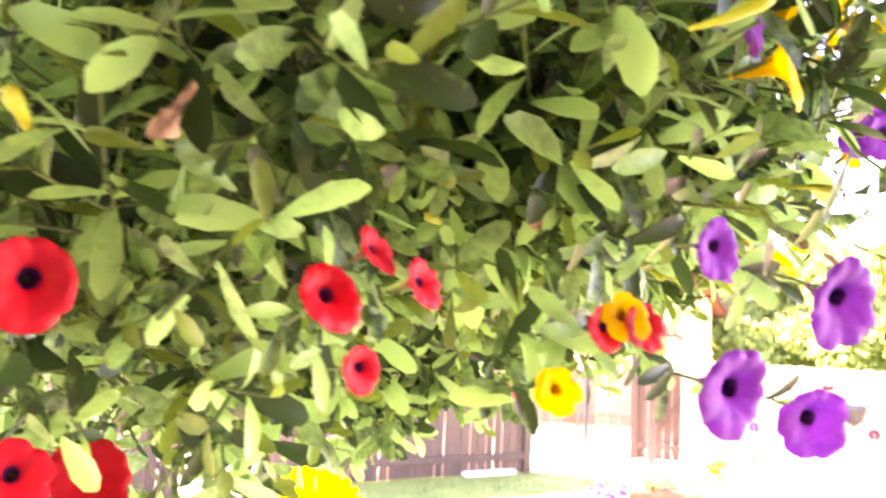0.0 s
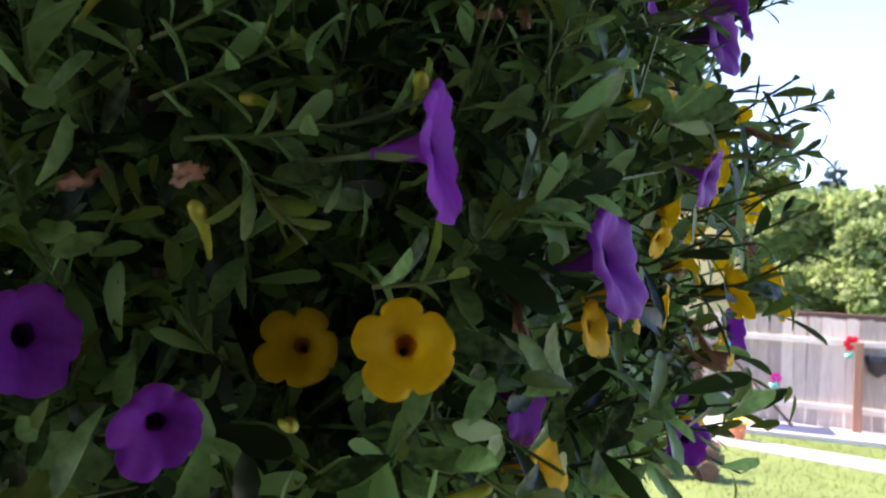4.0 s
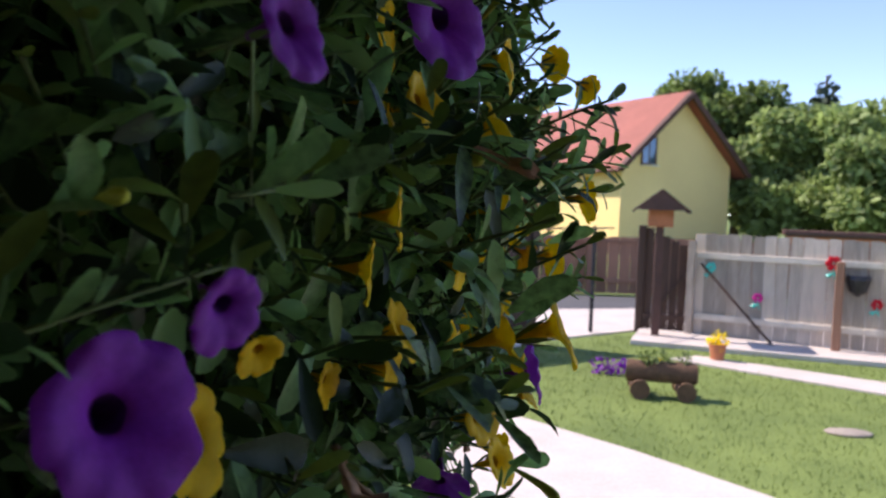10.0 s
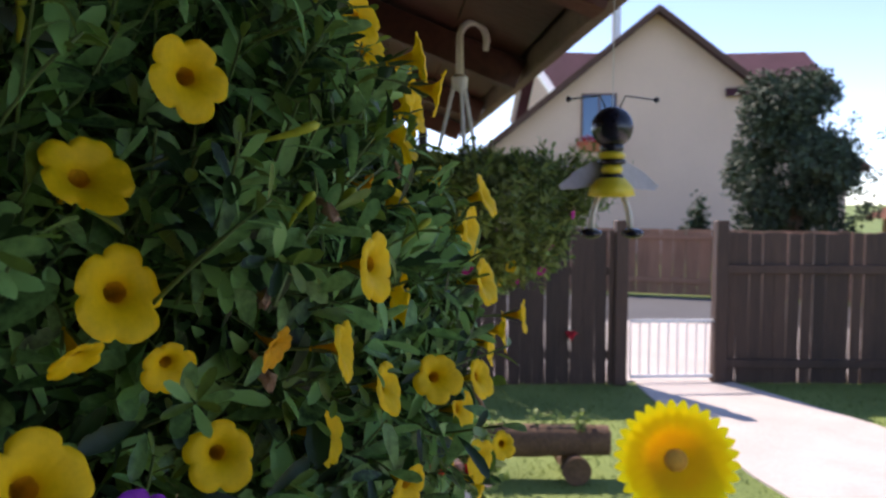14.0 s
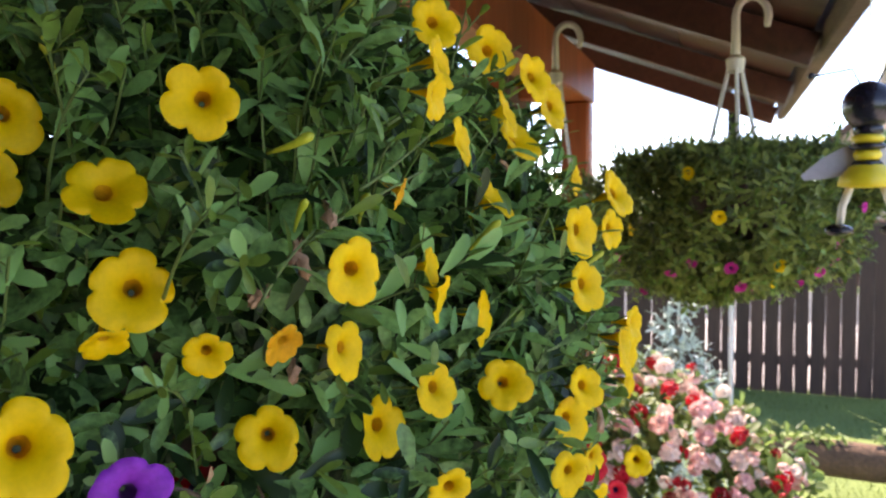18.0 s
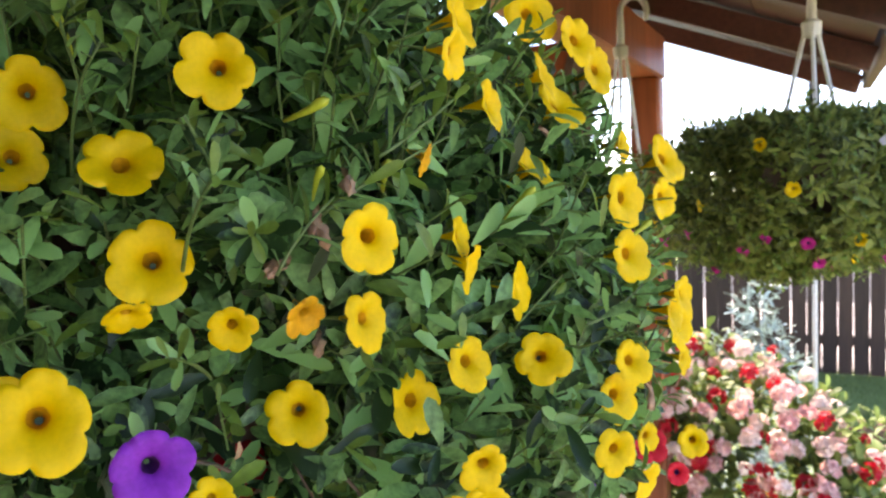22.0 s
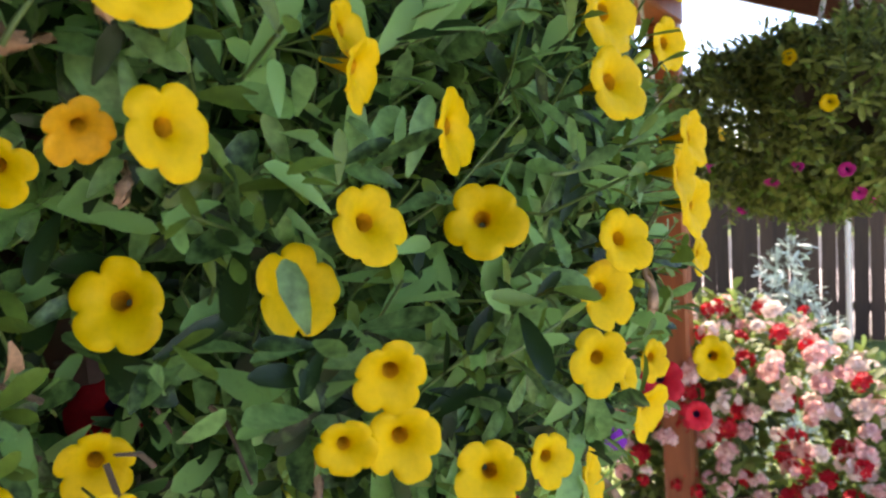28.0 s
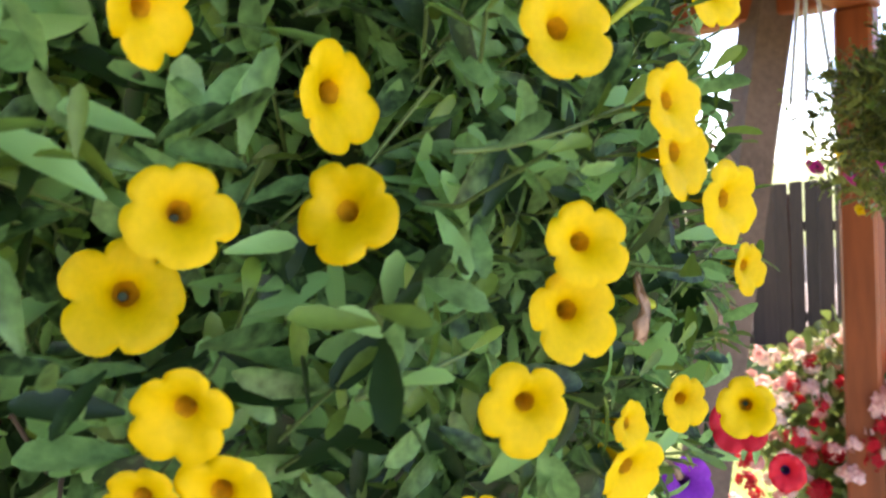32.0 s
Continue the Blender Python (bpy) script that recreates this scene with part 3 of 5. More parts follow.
board_fence("board_fence", (-1.94, 7.74), (0.65, 9.65), 1.44, M_DARKWOOD, "dark brown board fence in its own shade beside the gate", gap=0.018, z0=0.005, railside=-1, seed=3, rails=(0.2, 1.1), posts=False)
board_fence("board_fence", (-2.70, 7.08), (-9.2, 1.9), 1.46, M_DARKWOOD, "long dark brown board fence at the lawn's edge", gap=0.009, z0=0.005, loose=0.25, railside=-1, seed=4)
board_fence("board_fence", (2.91, 10.82), (9.53, 7.62), 1.42, M_GREYWOOD, "weathered grey-brown board fence with a pale rail", gap=0.006, railside=-1, seed=5, rails=(0.3, 1.13), pitch=0.15, rail_mat=M_PALEWOOD)
# the open leaf of the drive gate, dark, with a falling top edge
leafg = thing("drive_gate_leaf", "dark brown boarded gate leaf standing open with a sloping top", "gate", (2.30, 11.03, 0), -18)
for i in range(6):
    o = new("board", board_mesh(0.108, 1.40 - 0.055 * i, 0.022, M_DARKWOOD, 7))
    o.parent = leafg
    o.location = (0.055 + 0.113 * i, 0, 0.06)
part("brace", tube([(0.03, -0.03, 0.15), (0.66, -0.03, 1.02)], 0.025, 4), M_DARKWOOD, leafg)
part("rail", bbox((0, -0.045, 0.2), (0.68, -0.013, 0.28), 0.004), M_DARKWOOD, leafg)
part("gate_post", bbox((-0.10, -0.05, 0), (0.0, 0.05, 1.5), 0.006), M_DARKWOOD, leafg)

# small pent roof over a letter box at the drive
lb = thing("letter_box_shelter", "small brown shingled roof on a post by the drive", "shelter", (2.36, 10.45, 0), -10)
part("post", bbox((-0.05, -0.05, 0), (0.05, 0.05, 1.62), 0.006), M_EAVE, lb)
for y in (-0.29, 0.27):
    gbm = bmesh.new()
    g0 = [gbm.verts.new(q) for q in ((-0.33, y, 1.72), (0.33, y, 1.72), (0.0, y, 1.97))]
    g1 = [gbm.verts.new(v.co + Vector((0, 0.02, 0))) for v in g0]
    gbm.faces.new(g0[::-1]), gbm.faces.new(g1)
    for k in range(3):
        gbm.faces.new((g0[k], g0[(k + 1) % 3], g1[(k + 1) % 3], g1[k]))
    part("gable", gbm, M_EAVE, lb)
rm = bmesh.new()
for sgn in (-1, 1):
    box(rm, (0, -0.30, -0.015), (0.46, 0.30, 0.015), 0.004, Matrix.Translation((0, 0, 1.98)) @ Matrix.Rotation(radians(38 * 1), 4, "Y") if sgn > 0 else
        Matrix.Translation((0, 0, 1.98)) @ Matrix.Rotation(math.pi, 4, "Z") @ Matrix.Rotation(radians(38), 4, "Y"))
part("roof", rm, M_EAVE, lb)
part("box", bbox((-0.16, -0.14, 1.50), (0.16, 0.14, 1.74), 0.01), M_TERRA, lb)


# ---- white wicket gate and the mesh drive gate ----
def bar_gate(name, a, b, h, material, label, pitch=0.085, r=0.008, z0=0.06):
    a, b = Vector((*a, 0)), Vector((*b, 0))
    L = (b - a).length
    th = thing(name, label, "gate", (a.x, a.y, 0), math.degrees(math.atan2(b.y - a.y, b.x - a.x)))
    part("top_rail", bbox((0, -0.015, h - 0.03), (L, 0.015, h), 0.003), material, th)
    part("bottom_rail", bbox((0, -0.015, z0), (L, 0.015, z0 + 0.03), 0.003), material, th)
    for i in range(int(L / pitch) + 1):
        x = i * L / int(L / pitch)
        part("bar", tube([(x, 0, z0 + 0.03), (x, 0, h - 0.03)], r, 6), material, th)
    return th


bar_gate("wicket_gate", (-2.62, 7.15), (-2.00, 7.69), 0.62, M_WHITE, "low white metal bar gate across the garden path")
for x, y in ((-2.70, 7.08), (-1.97, 7.71), (0.66, 9.67)):
    p = thing("gate_post", "square dark brown wooden gate post", "post", (x, y, 0), 41, "gate posts")
    part("shaft", bbox((-0.06, -0.06, 0), (0.06, 0.06, 1.56), 0.008), M_DARKWOOD, p)
dg = thing("drive_gate", "open frame drive gate of dark steel tube", "gate", (0.68, 9.68, 0), math.degrees(math.atan2(1.05, 0.87)))
for x in (0.03, 1.36):
    part("post", tube([(x, 0, 0), (x, 0, 1.47)], 0.028, 8), M_STEEL, dg)
part("top_rail", tube([(0.03, 0, 1.44), (1.36, 0, 1.44), (2.0, 0.1, 1.44)], 0.012, 6), M_STEEL, dg)


# ---- the added light-blocking wall stands at the shelter's end, below ----

# ---- houses over the street ----
def prism_house(name, label, a, b, depth, eave, ridge, wall, tile, over=0.45, hip=0.0):
    """A gabled house: gable from a to b on the ground, running back by depth (to the left of a->b); hip cuts the far ridge end."""
    a, b = Vector((*a, 0)), Vector((*b, 0))
    w = (b - a).length
    th = thing(name, label, "house", tuple(a), math.degrees(math.atan2(b.y - a.y, b.x - a.x)))
    bm = bmesh.new()
    pr = [(0, 0), (w, 0), (w, eave), (w / 2, ridge), (0, eave)]
    f = [bm.verts.new((x, 0, z)) for x, z in pr]
    g = [bm.verts.new((x, depth, z if z != ridge or not hip else eave)) for x, z in pr]
    bm.faces.new(f)
    bm.faces.new(g[::-1])
    for i in (0, 1, 4):
        bm.faces.new((f[i], f[(i + 1) % 5], g[(i + 1) % 5], g[i]))
    bmesh.ops.recalc_face_normals(bm, faces=bm.faces[:])
    part("wall", bm, wall, th)
    sl = (ridge - eave) / (w / 2)
    lo = eave - over * sl
    for name2, sx in (("roof_slope", -1), ("roof_slope", 1)):
        bm = bmesh.new()
        ex = -over if sx < 0 else w + over
        y0, y1 = -over, depth + over
        ring = [(ex, y0, lo), (w / 2, y0, ridge), (w / 2, y1 - hip, ridge), (ex, y1, lo)]
        lo_v = [bm.verts.new((x, y, z + 0.03)) for x, y, z in ring]
        hi_v = [bm.verts.new((x, y, z + 0.20)) for x, y, z in ring]
        bm.faces.new(lo_v)
        bm.faces.new(hi_v[::-1])
        for i in range(4):
            bm.faces.new((lo_v[i], hi_v[i], hi_v[(i + 1) % 4], lo_v[(i + 1) % 4]))
        bmesh.ops.recalc_face_normals(bm, faces=bm.faces[:])
        part(name2, bm, tile, th)
        part("bargeboard", tube([(ex, y0 - 0.03, lo + 0.08), (w / 2, y0 - 0.03, ridge + 0.08)], 0.13, 4), M_EAVE, th)
        part("gutter", tube([(ex, y0, lo + 0.04), (ex, y1, lo + 0.04)], 0.06, 6), M_EAVE, th)
    if hip:
        bm = bmesh.new()
        bm.faces.new([bm.verts.new(p) for p in ((-over, depth + over, lo + 0.1), (w + over, depth + over, lo + 0.1), (w / 2, depth + over - hip, ridge + 0.2))])
        part("hip_slope", bm, tile, th)
    return th


def window(owner, x, z, w, h, y=-0.02, box_flowers=False):
    """A casement window in a house's front wall: frame of four bars, mullion, pane, sill."""
    fr = part("window", bbox((x - w / 2 - 0.06, y - 0.05, z - 0.06), (x + w / 2 + 0.06, y - 0.01, z), 0.008), M_FRAME, owner, "brown framed window")
    for lo, hi in (((x - w / 2 - 0.06, y - 0.05, z + h), (x + w / 2 + 0.06, y - 0.01, z + h + 0.06)), ((x - w / 2 - 0.06, y - 0.05, z), (x - w / 2, y - 0.01, z + h)),
                   ((x + w / 2, y - 0.05, z), (x + w / 2 + 0.06, y - 0.01, z + h)), ((x - 0.025, y - 0.045, z), (x + 0.025, y - 0.012, z + h))):
        part("frame_bar", bbox(lo, hi, 0.006), M_FRAME, fr)
    part("pane", bbox((x - w / 2, y - 0.03, z), (x + w / 2, y - 0.015, z + h)), M_GLASS, fr)
    part("sill", bbox((x - w / 2 - 0.1, y - 0.16, z - 0.10), (x + w / 2 + 0.1, y - 0.02, z - 0.06), 0.008), M_WHITE, fr)


yh = prism_house("yellow_house", "yellow rendered house with a red tiled gable roof", (4.92, 29.55), (9.72, 32.35), 12.5, 3.55, 6.12, M_YWALL, M_TILE, 0.5, hip=2.0)
window(yh, 1.25, 3.5, 0.62, 0.95)
part("downpipe", tube([(-0.08, 4.5, 0), (-0.08, 4.5, 3.5)], 0.05, 8), M_EAVE, yh)
part("plinth", bbox((-0.06, -0.06, 0), (5.62, 11.06, 0.45), 0.01), M_EAVE, yh)

th_ = prism_house("peach_house", "peach rendered house with a maroon cross-gabled roof", (-15.0, 22.5), (-4.4, 28.1), 9.0, 3.1, 7.9, M_TWALL, M_TILE2, 0.5)
for s in (-1, 1):
    bm = bmesh.new()
    lo = [bm.verts.new(p) for p in ((1.8 - s * 1.1, 5.0 + s * 3.2, 5.2), (10.8, 5.0 + s * 3.2, 4.75), (10.8, 5.0, 7.0), (1.5, 5.0, 7.55))]
    hi = [bm.verts.new(v.co + Vector((0, 0, 0.2))) for v in lo]
    bm.faces.new(lo), bm.faces.new(hi)
    for k in range(4):
        bm.faces.new((lo[k], lo[(k + 1) % 4], hi[(k + 1) % 4], hi[k]))
    bmesh.ops.recalc_face_normals(bm, faces=bm.faces[:])
    part("main_roof", bm, M_TILE2, th_)
    part("bargeboard", tube([(1.74 - s * 1.1, 5.0 + s * 3.2, 5.28), (1.42, 5.0, 7.68)], 0.15, 4), M_WHITE, th_)
part("side_wall", bbox((3.3, 2.4, 0), (10.4, 7.6, 5.0), 0.02), M_TWALL, th_)
bm = bmesh.new()
gable = [bm.verts.new(p) for p in ((3.4, 2.2, 4.9), (1.9, 5.0, 7.3), (1.2, 7.8, 4.9))]
inner = [bm.verts.new(v.co + Vector((0.3, 0, -0.05))) for v in gable]
bm.faces.new(gable), bm.faces.new(inner)
for k in range(3):
    bm.faces.new((gable[k], gable[(k + 1) % 3], inner[(k + 1) % 3], inner[k]))
bmesh.ops.recalc_face_normals(bm, faces=bm.faces[:])
part("side_gable", bm, M_TWALL, th_)
part("side_wing", bbox((8.0, 0.25, 0), (11.1, 6.0, 5.3), 0.02), M_TWALL, th_)
bm = bmesh.new()
lo = [bm.verts.new(p) for p in ((8.2, -0.2, 5.15), (11.6, -0.2, 5.15), (11.6, 3.6, 7.0), (8.2, 3.6, 7.0))]
hi = [bm.verts.new(v.co + Vector((0, 0, 0.2))) for v in lo]
bm.faces.new(lo), bm.faces.new(hi)
for k in range(4):
    bm.faces.new((lo[k], lo[(k + 1) % 4], hi[(k + 1) % 4], hi[k]))
bmesh.ops.recalc_face_normals(bm, faces=bm.faces[:])
part("wing_roof", bm, M_TILE2, th_)
window(th_, 4.15, 3.85, 1.05, 1.42)
part("flower_box", bbox((3.5, -0.35, 3.38), (4.8, -0.10, 3.74), 0.03), M_TERRA, th_, "terracotta window box with flowers")
part("chimney", tube([(5.0, 6, 5.8), (5.0, 6, 9.6)], 0.2, 10), M_WHITE, th_)
board_fence("street_fence", (-14.0, 11.6), (-0.2, 15.6), 1.22, M_BROWNFENCE, "red-brown board fence across the street", pitch=0.22, gap=0.004, seed=9, z0=0.02)
board_fence("street_fence", (-0.2, 15.6), (9.0, 16.2), 1.15, M_BROWNFENCE, "red-brown board fence across the street", pitch=0.22, gap=0.004, seed=10, z0=0.02)
kiosk = thing("garden_pavilion", "small pavilion with a brown tiled pyramid roof", "pavilion", (-1.35, 19.5, 0), 30)
part("roof", lathe([(1.30, 1.40), (0.65, 1.75), (0.05, 2.15)], 6), M_TILE3, kiosk)
part("body", lathe([(0.9, 0), (0.9, 1.5)], 6), M_BROWNFENCE, kiosk)
hedge = thing("neighbour_wall", "low tiled garden wall behind the fence", "wall", (9, 24, 0), -16)
part("masonry", bbox((0, -0.15, 0), (22, 0.15, 1.1), 0.02), M_TERRA, hedge)
part("coping", bbox((-0.1, -0.3, 1.1), (22.1, 0.3, 1.28), 0.03), M_EAVE, hedge)


# ---- trees ----
def leafy_crown(owner, clumps, leaf, material, seed, per=260, name="crown", slim=0.6):
    """Clumps of small leaf blades with gaps between: clumps is a list of (x, y, z, radius)."""
    r = np.random.default_rng(seed)
    vs = []
    for x, y, z, rad in clumps:
        k = int(per * rad * rad)
        d = r.normal(size=(k, 3))
        d /= np.linalg.norm(d, axis=1, keepdims=True)
        p = np.array([x, y, z]) + d * rad * r.uniform(0.45, 1.08, k)[:, None] * np.array([1, 1, 0.85])
        al = d + r.normal(size=(k, 3)) * 0.7
        ln = leaf * r.uniform(0.6, 1.4, k)
        vs.append(leaf_verts(p, al, d + np.array([0, 0, 0.6]), ln, ln * slim, r.uniform(0, 0.3, k)))
    return part(name, leaves_mesh(name, np.concatenate(vs), material), material, owner)


def broad_tree(at, h, spread, seed, label, material=M_FARTREE, leaf=0.42, group="far trees"):
    r = random.Random(seed)
    th = thing("tree", label, "tree", (*at, 0), r.uniform(0, 360), group)
    part("trunk", tube([(0, 0, -0.1), (0.1, 0, h * 0.3), (0.0, 0.1, h * 0.75)], [0.035 * h, 0.025 * h, 0.01 * h], 8), M_BARK, th)
    cl = []
    for i in range(26):
        a, q = r.uniform(0, 6.28), r.uniform(0, 1) ** 0.6
        z = h * r.uniform(0.25, 0.95)
        sp = spread * math.sin(math.pi * min(1, max(0.12, (z / h - 0.12) / 0.95))) ** 0.6
        cl.append((sp * q * math.cos(a), sp * q * math.sin(a), z, spread * r.uniform(0.22, 0.42)))
        if i % 4 == 0:
            part("limb", tube([(0, 0, h * 0.35), (cl[-1][0] * 0.6, cl[-1][1] * 0.6, z * 0.9)], [0.012 * h, 0.004 * h], 5), M_BARK, th)
    leafy_crown(th, cl, leaf * 0.72, material, seed, per=520)
    return th


for i, (x, y, h, s) in enumerate(((9.6, 41, 8.6, 2.8), (12.3, 40, 7.6, 2.4), (13.5, 35, 6.2, 2.8), (16.5, 34, 6.4, 3.0), (19.5, 33, 6.6, 3.2), (11.6, 33.5, 5.2, 2.0),
                                  (23, 36, 6.4, 3.6), (15.0, 42, 7.2, 3.0), (19, 42, 7.0, 3.4), (-2.2, 40, 3.9, 1.9), (14.3, 29.5, 4.4, 2.2), (17.8, 28.5, 4.6, 2.4))):
    # the rows up to y = 38 take the leaf colour paled for haze
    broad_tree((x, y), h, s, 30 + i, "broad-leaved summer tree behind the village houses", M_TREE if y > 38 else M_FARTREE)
spr = thing("tree", "slim dark spruce behind the broad-leaved trees", "tree", (16.2, 39.5, 0), 0, "far trees")
part("trunk", tube([(0, 0, 0), (0, 0, 8.6)], [0.2, 0.03], 6), M_BARK, spr)
leafy_crown(spr, [(0, 0, 1.5 + 0.55 * i, 1.5 * (1 - i / 14.5)) for i in range(13)], 0.4, M_DTREE, 71, 300)
con = thing("tree", "dark dense yew-like tree before the peach house", "tree", (-3.55, 17.2, 0), 0)
part("trunk", tube([(0, 0, 0), (0.1, 0, 2.2), (0, 0, 4.2)], [0.22, 0.16, 0.05], 8), M_BARK, con)
rr = random.Random(8)
leafy_crown(con, [(1.1 + 0.9 * rr.random(), rr.uniform(-0.5, 0.5), 1.3 + 2.0 * rr.random(), rr.uniform(0.12, 0.24)) for _ in range(14)], 0.07, M_DTREE, 75, 1500, "side_sprays")
leafy_crown(con, [(rr.uniform(-1.05, 1.05) * (1.15 - abs(z - 2.0) * 0.28), rr.uniform(-1, 1), z, rr.uniform(0.35, 0.6)) for z in [1.0 + 3.1 * i / 33 for i in range(34)]], 0.09, M_DTREE, 72, 3600)
leafy_crown(th_, [(3.6 + 0.2 * i, -0.24, 3.70 + 0.05 * (i % 2), 0.17) for i in range(6)], 0.09, M_RED, 77, 1500, "box_flowers")
blue = thing("blue_spruce", "small silvery blue spruce on the shaded lawn", "tree", (-2.05, 2.86, 0), 0)
part("trunk", tube([(0, 0, 0), (0, 0, 1.15)], [0.03, 0.008], 6), M_BARK, blue)
leafy_crown(blue, [(0.34 * (1 - i / 17) * math.cos(2.4 * i), 0.34 * (1 - i / 17) * math.sin(2.4 * i), 0.16 + 0.067 * i, 0.17 * (1 - i / 20) + 0.02) for i in range(17)], 0.048, M_PINE, 73, 16000, "crown", 0.22)


# ---- log planters on the lawn ----
def log_planter(at, turn, length, rad, label):
    th = thing("log_planter", label, "planter", (*at, 0), turn, "log planters")
    rl = random.Random(int(length * 100))
    pts = [(length * (i / 8 - 0.5), rl.uniform(-0.01, 0.01), rad + 0.13) for i in range(9)]
    bm = tube(pts, [rad * rl.uniform(0.94, 1.04) for _ in pts], 14, False)
    part("log", bm, M_LOG, th, smooth=True)
    for s in (-1, 1):
        part("cut_end", bbox((s * length / 2 - 0.006, -rad * 0.7, 0.13 + rad * 0.3), (s * length / 2 + 0.006, rad * 0.7, 0.13 + rad * 1.7), 0.004), M_CUT, th)
        part("foot_log", tube([(s * length * 0.33, -rad * 1.5, 0.075), (s * length * 0.33, rad * 1.5, 0.075)], 0.075, 10), M_LOG, th)
        for k in (-1, 1):
            part("wheel_disc", tube([(s * length * 0.33, k * rad * 1.5, 0.09), (s * length * 0.33, k * (rad * 1.5 + 0.04), 0.09)], 0.09, 12), M_LOG, th)
    part("soil", bbox((-length * 0.4, -rad * 0.5, 0.13 + rad * 1.6), (length * 0.4, rad * 0.5, 0.13 + rad * 1.94), 0.01), M_PEAT, th)
    cl = [(length * rl.uniform(-0.38, 0.38), rl.uniform(-0.05, 0.05), 0.16 + rad * 2, rl.uniform(0.03, 0.06)) for _ in range(9)]
    leafy_crown(th, cl, 0.04, M_TREE, int(length * 77), 9000, "seedling_foliage")["kind"] = "stuff"
    return th


log_planter((1.75, 7.22), -6, 0.62, 0.10, "brown bark log planter with log feet on the sunny lawn")
log_planter((-2.25, 4.32), 38, 1.35, 0.10, "long brown log planter with seedlings on the lawn")
fp = thing("flower_pot", "terracotta pot with yellow flowers on the kerb", "flower pot", (2.80, 9.12, 0.0))
part("pot", lathe([(0.0, 0.0), (0.07, 0.0), (0.10, 0.2), (0.085, 0.2), (0.0, 0.17)], 18), M_TERRA, fp)
leafy_crown(fp, [(0, 0, 0.24, 0.10)], 0.05, M_DAISY, 3, 9000, "blossoms")
bk = thing("flower_bed", "small bed of blue and yellow flowers by the log", "flowers", (1.55, 8.1, 0))
leafy_crown(bk, [(0.1 * i - 0.25, 0.0, 0.09, 0.08) for i in range(4)], 0.045, M_PURPLE, 4, 7000, "blue_flowers")
leafy_crown(bk, [(0.1 * i + 0.2, 0.05, 0.10, 0.07) for i in range(3)], 0.045, M_DAISY, 5, 7000, "yellow_flowers")


# ---- fence ornaments: tin flowers hung along the grey fence ----
def tin_flower(at, material, label, r=0.10):
    th = thing("tin_flower", label, "ornament", at, -26, "fence ornaments")
    bm = bmesh.new()
    for k in range(6):
        a = 2 * math.pi * k / 6
        bmesh.ops.create_uvsphere(bm, u_segments=8, v_segments=6, radius=r * 0.42, matrix=Matrix.Translation((r * 0.6 * math.cos(a), 0, r * 0.6 * math.sin(a))) @ Matrix.Diagonal((1, 0.3, 1, 1)))
    part("petals", bm, material, th)
    part("stalk", tube([(0, 0, -r * 0.5), (0.02, 0, -r * 2.0)], 0.010, 5), M_TEAL, th)
    part("leaf", tube([(0, 0, -r * 1.2), (-0.05, 0, -r * 1.6), (-0.09, 0, -r * 1.5)], [0.008, 0.03, 0.006], 6), M_TEAL, th)


def on_fence(s, z, off=0.10):
    a, b = Vector((2.91, 10.82)), Vector((9.53, 7.62))
    d = (b - a).normalized()
    p = a + d * s + Vector((d.y, -d.x)) * off
    return (p.x, p.y, z)


for s, z, m, lab in ((1.72, 1.13, M_RED, "red tin flower hung on the grey fence"), (2.22, 0.66, M_RED, "red tin flower with a dark stalk on the grey fence"),
                     (0.86, 0.62, M_MAGENTA, "small pink tin flower low on the grey fence"), (0.25, 0.98, M_TEAL, "small green tin leaf ornament on the fence")):
    tin_flower(on_fence(s, z), m, lab, 0.10 if z > 1 else 0.07)
p = thing("fence_basket", "dark wire basket hung on the grey fence", "ornament", on_fence(2.0, 0.9), -26)
part("bowl", lathe([(0.02, -0.16), (0.10, -0.1), (0.15, 0.05), (0.14, 0.10)], 14), M_STEEL, p)


# red-brown post and slanting prop at the grey fence
fpost = thing("fence_post", "square red-brown wooden post against the grey fence", "post", on_fence(1.80, 0.0, 0.20), -26)
part("shaft", bbox((-0.05, -0.05, 0.0), (0.05, 0.05, 1.16), 0.008), M_BROWNFENCE, fpost)
prop_a, prop_b = Vector(on_fence(0.12, 1.02, 0.09)), Vector(on_fence(1.12, 0.03, 0.34))
prop = thing("fence_prop", "thin dark slanting timber prop of the grey fence", "prop", tuple(prop_b))
part("bar", tube([(0, 0, 0), tuple(prop_a - prop_b)], 0.018, 6), M_DARKWOOD, prop)

# small ornaments on the dark fence by the gate
def on_dark(s, z, off=0.09):
    a, b = Vector((-1.94, 7.74)), Vector((0.65, 9.65))
    d = (b - a).normalized()
    q = a + d * s + Vector((d.y, -d.x)) * off
    return (q.x, q.y, z)


om = thing("wall_pocket", "cream ceramic wall pocket hung on the dark fence", "ornament", on_dark(1.93, 0.98), 36)
part("bowl", lathe([(0.0, -0.11), (0.05, -0.10), (0.10, -0.03), (0.115, 0.04), (0.10, 0.04), (0.0, 0.0)], 18), M_CREAM, om, smooth=True)
part("band", lathe([(0.116, 0.02), (0.122, 0.03), (0.116, 0.045)], 18), M_TERRA, om, smooth=True)
om = thing("hanging_ornament", "small white tin ornament hung on the dark fence", "ornament", on_dark(2.45, 0.86), 36)
part("disc", tube([(0, -0.01, 0.06), (0, 0.01, 0.06)], 0.05, 14), M_WHITE, om)
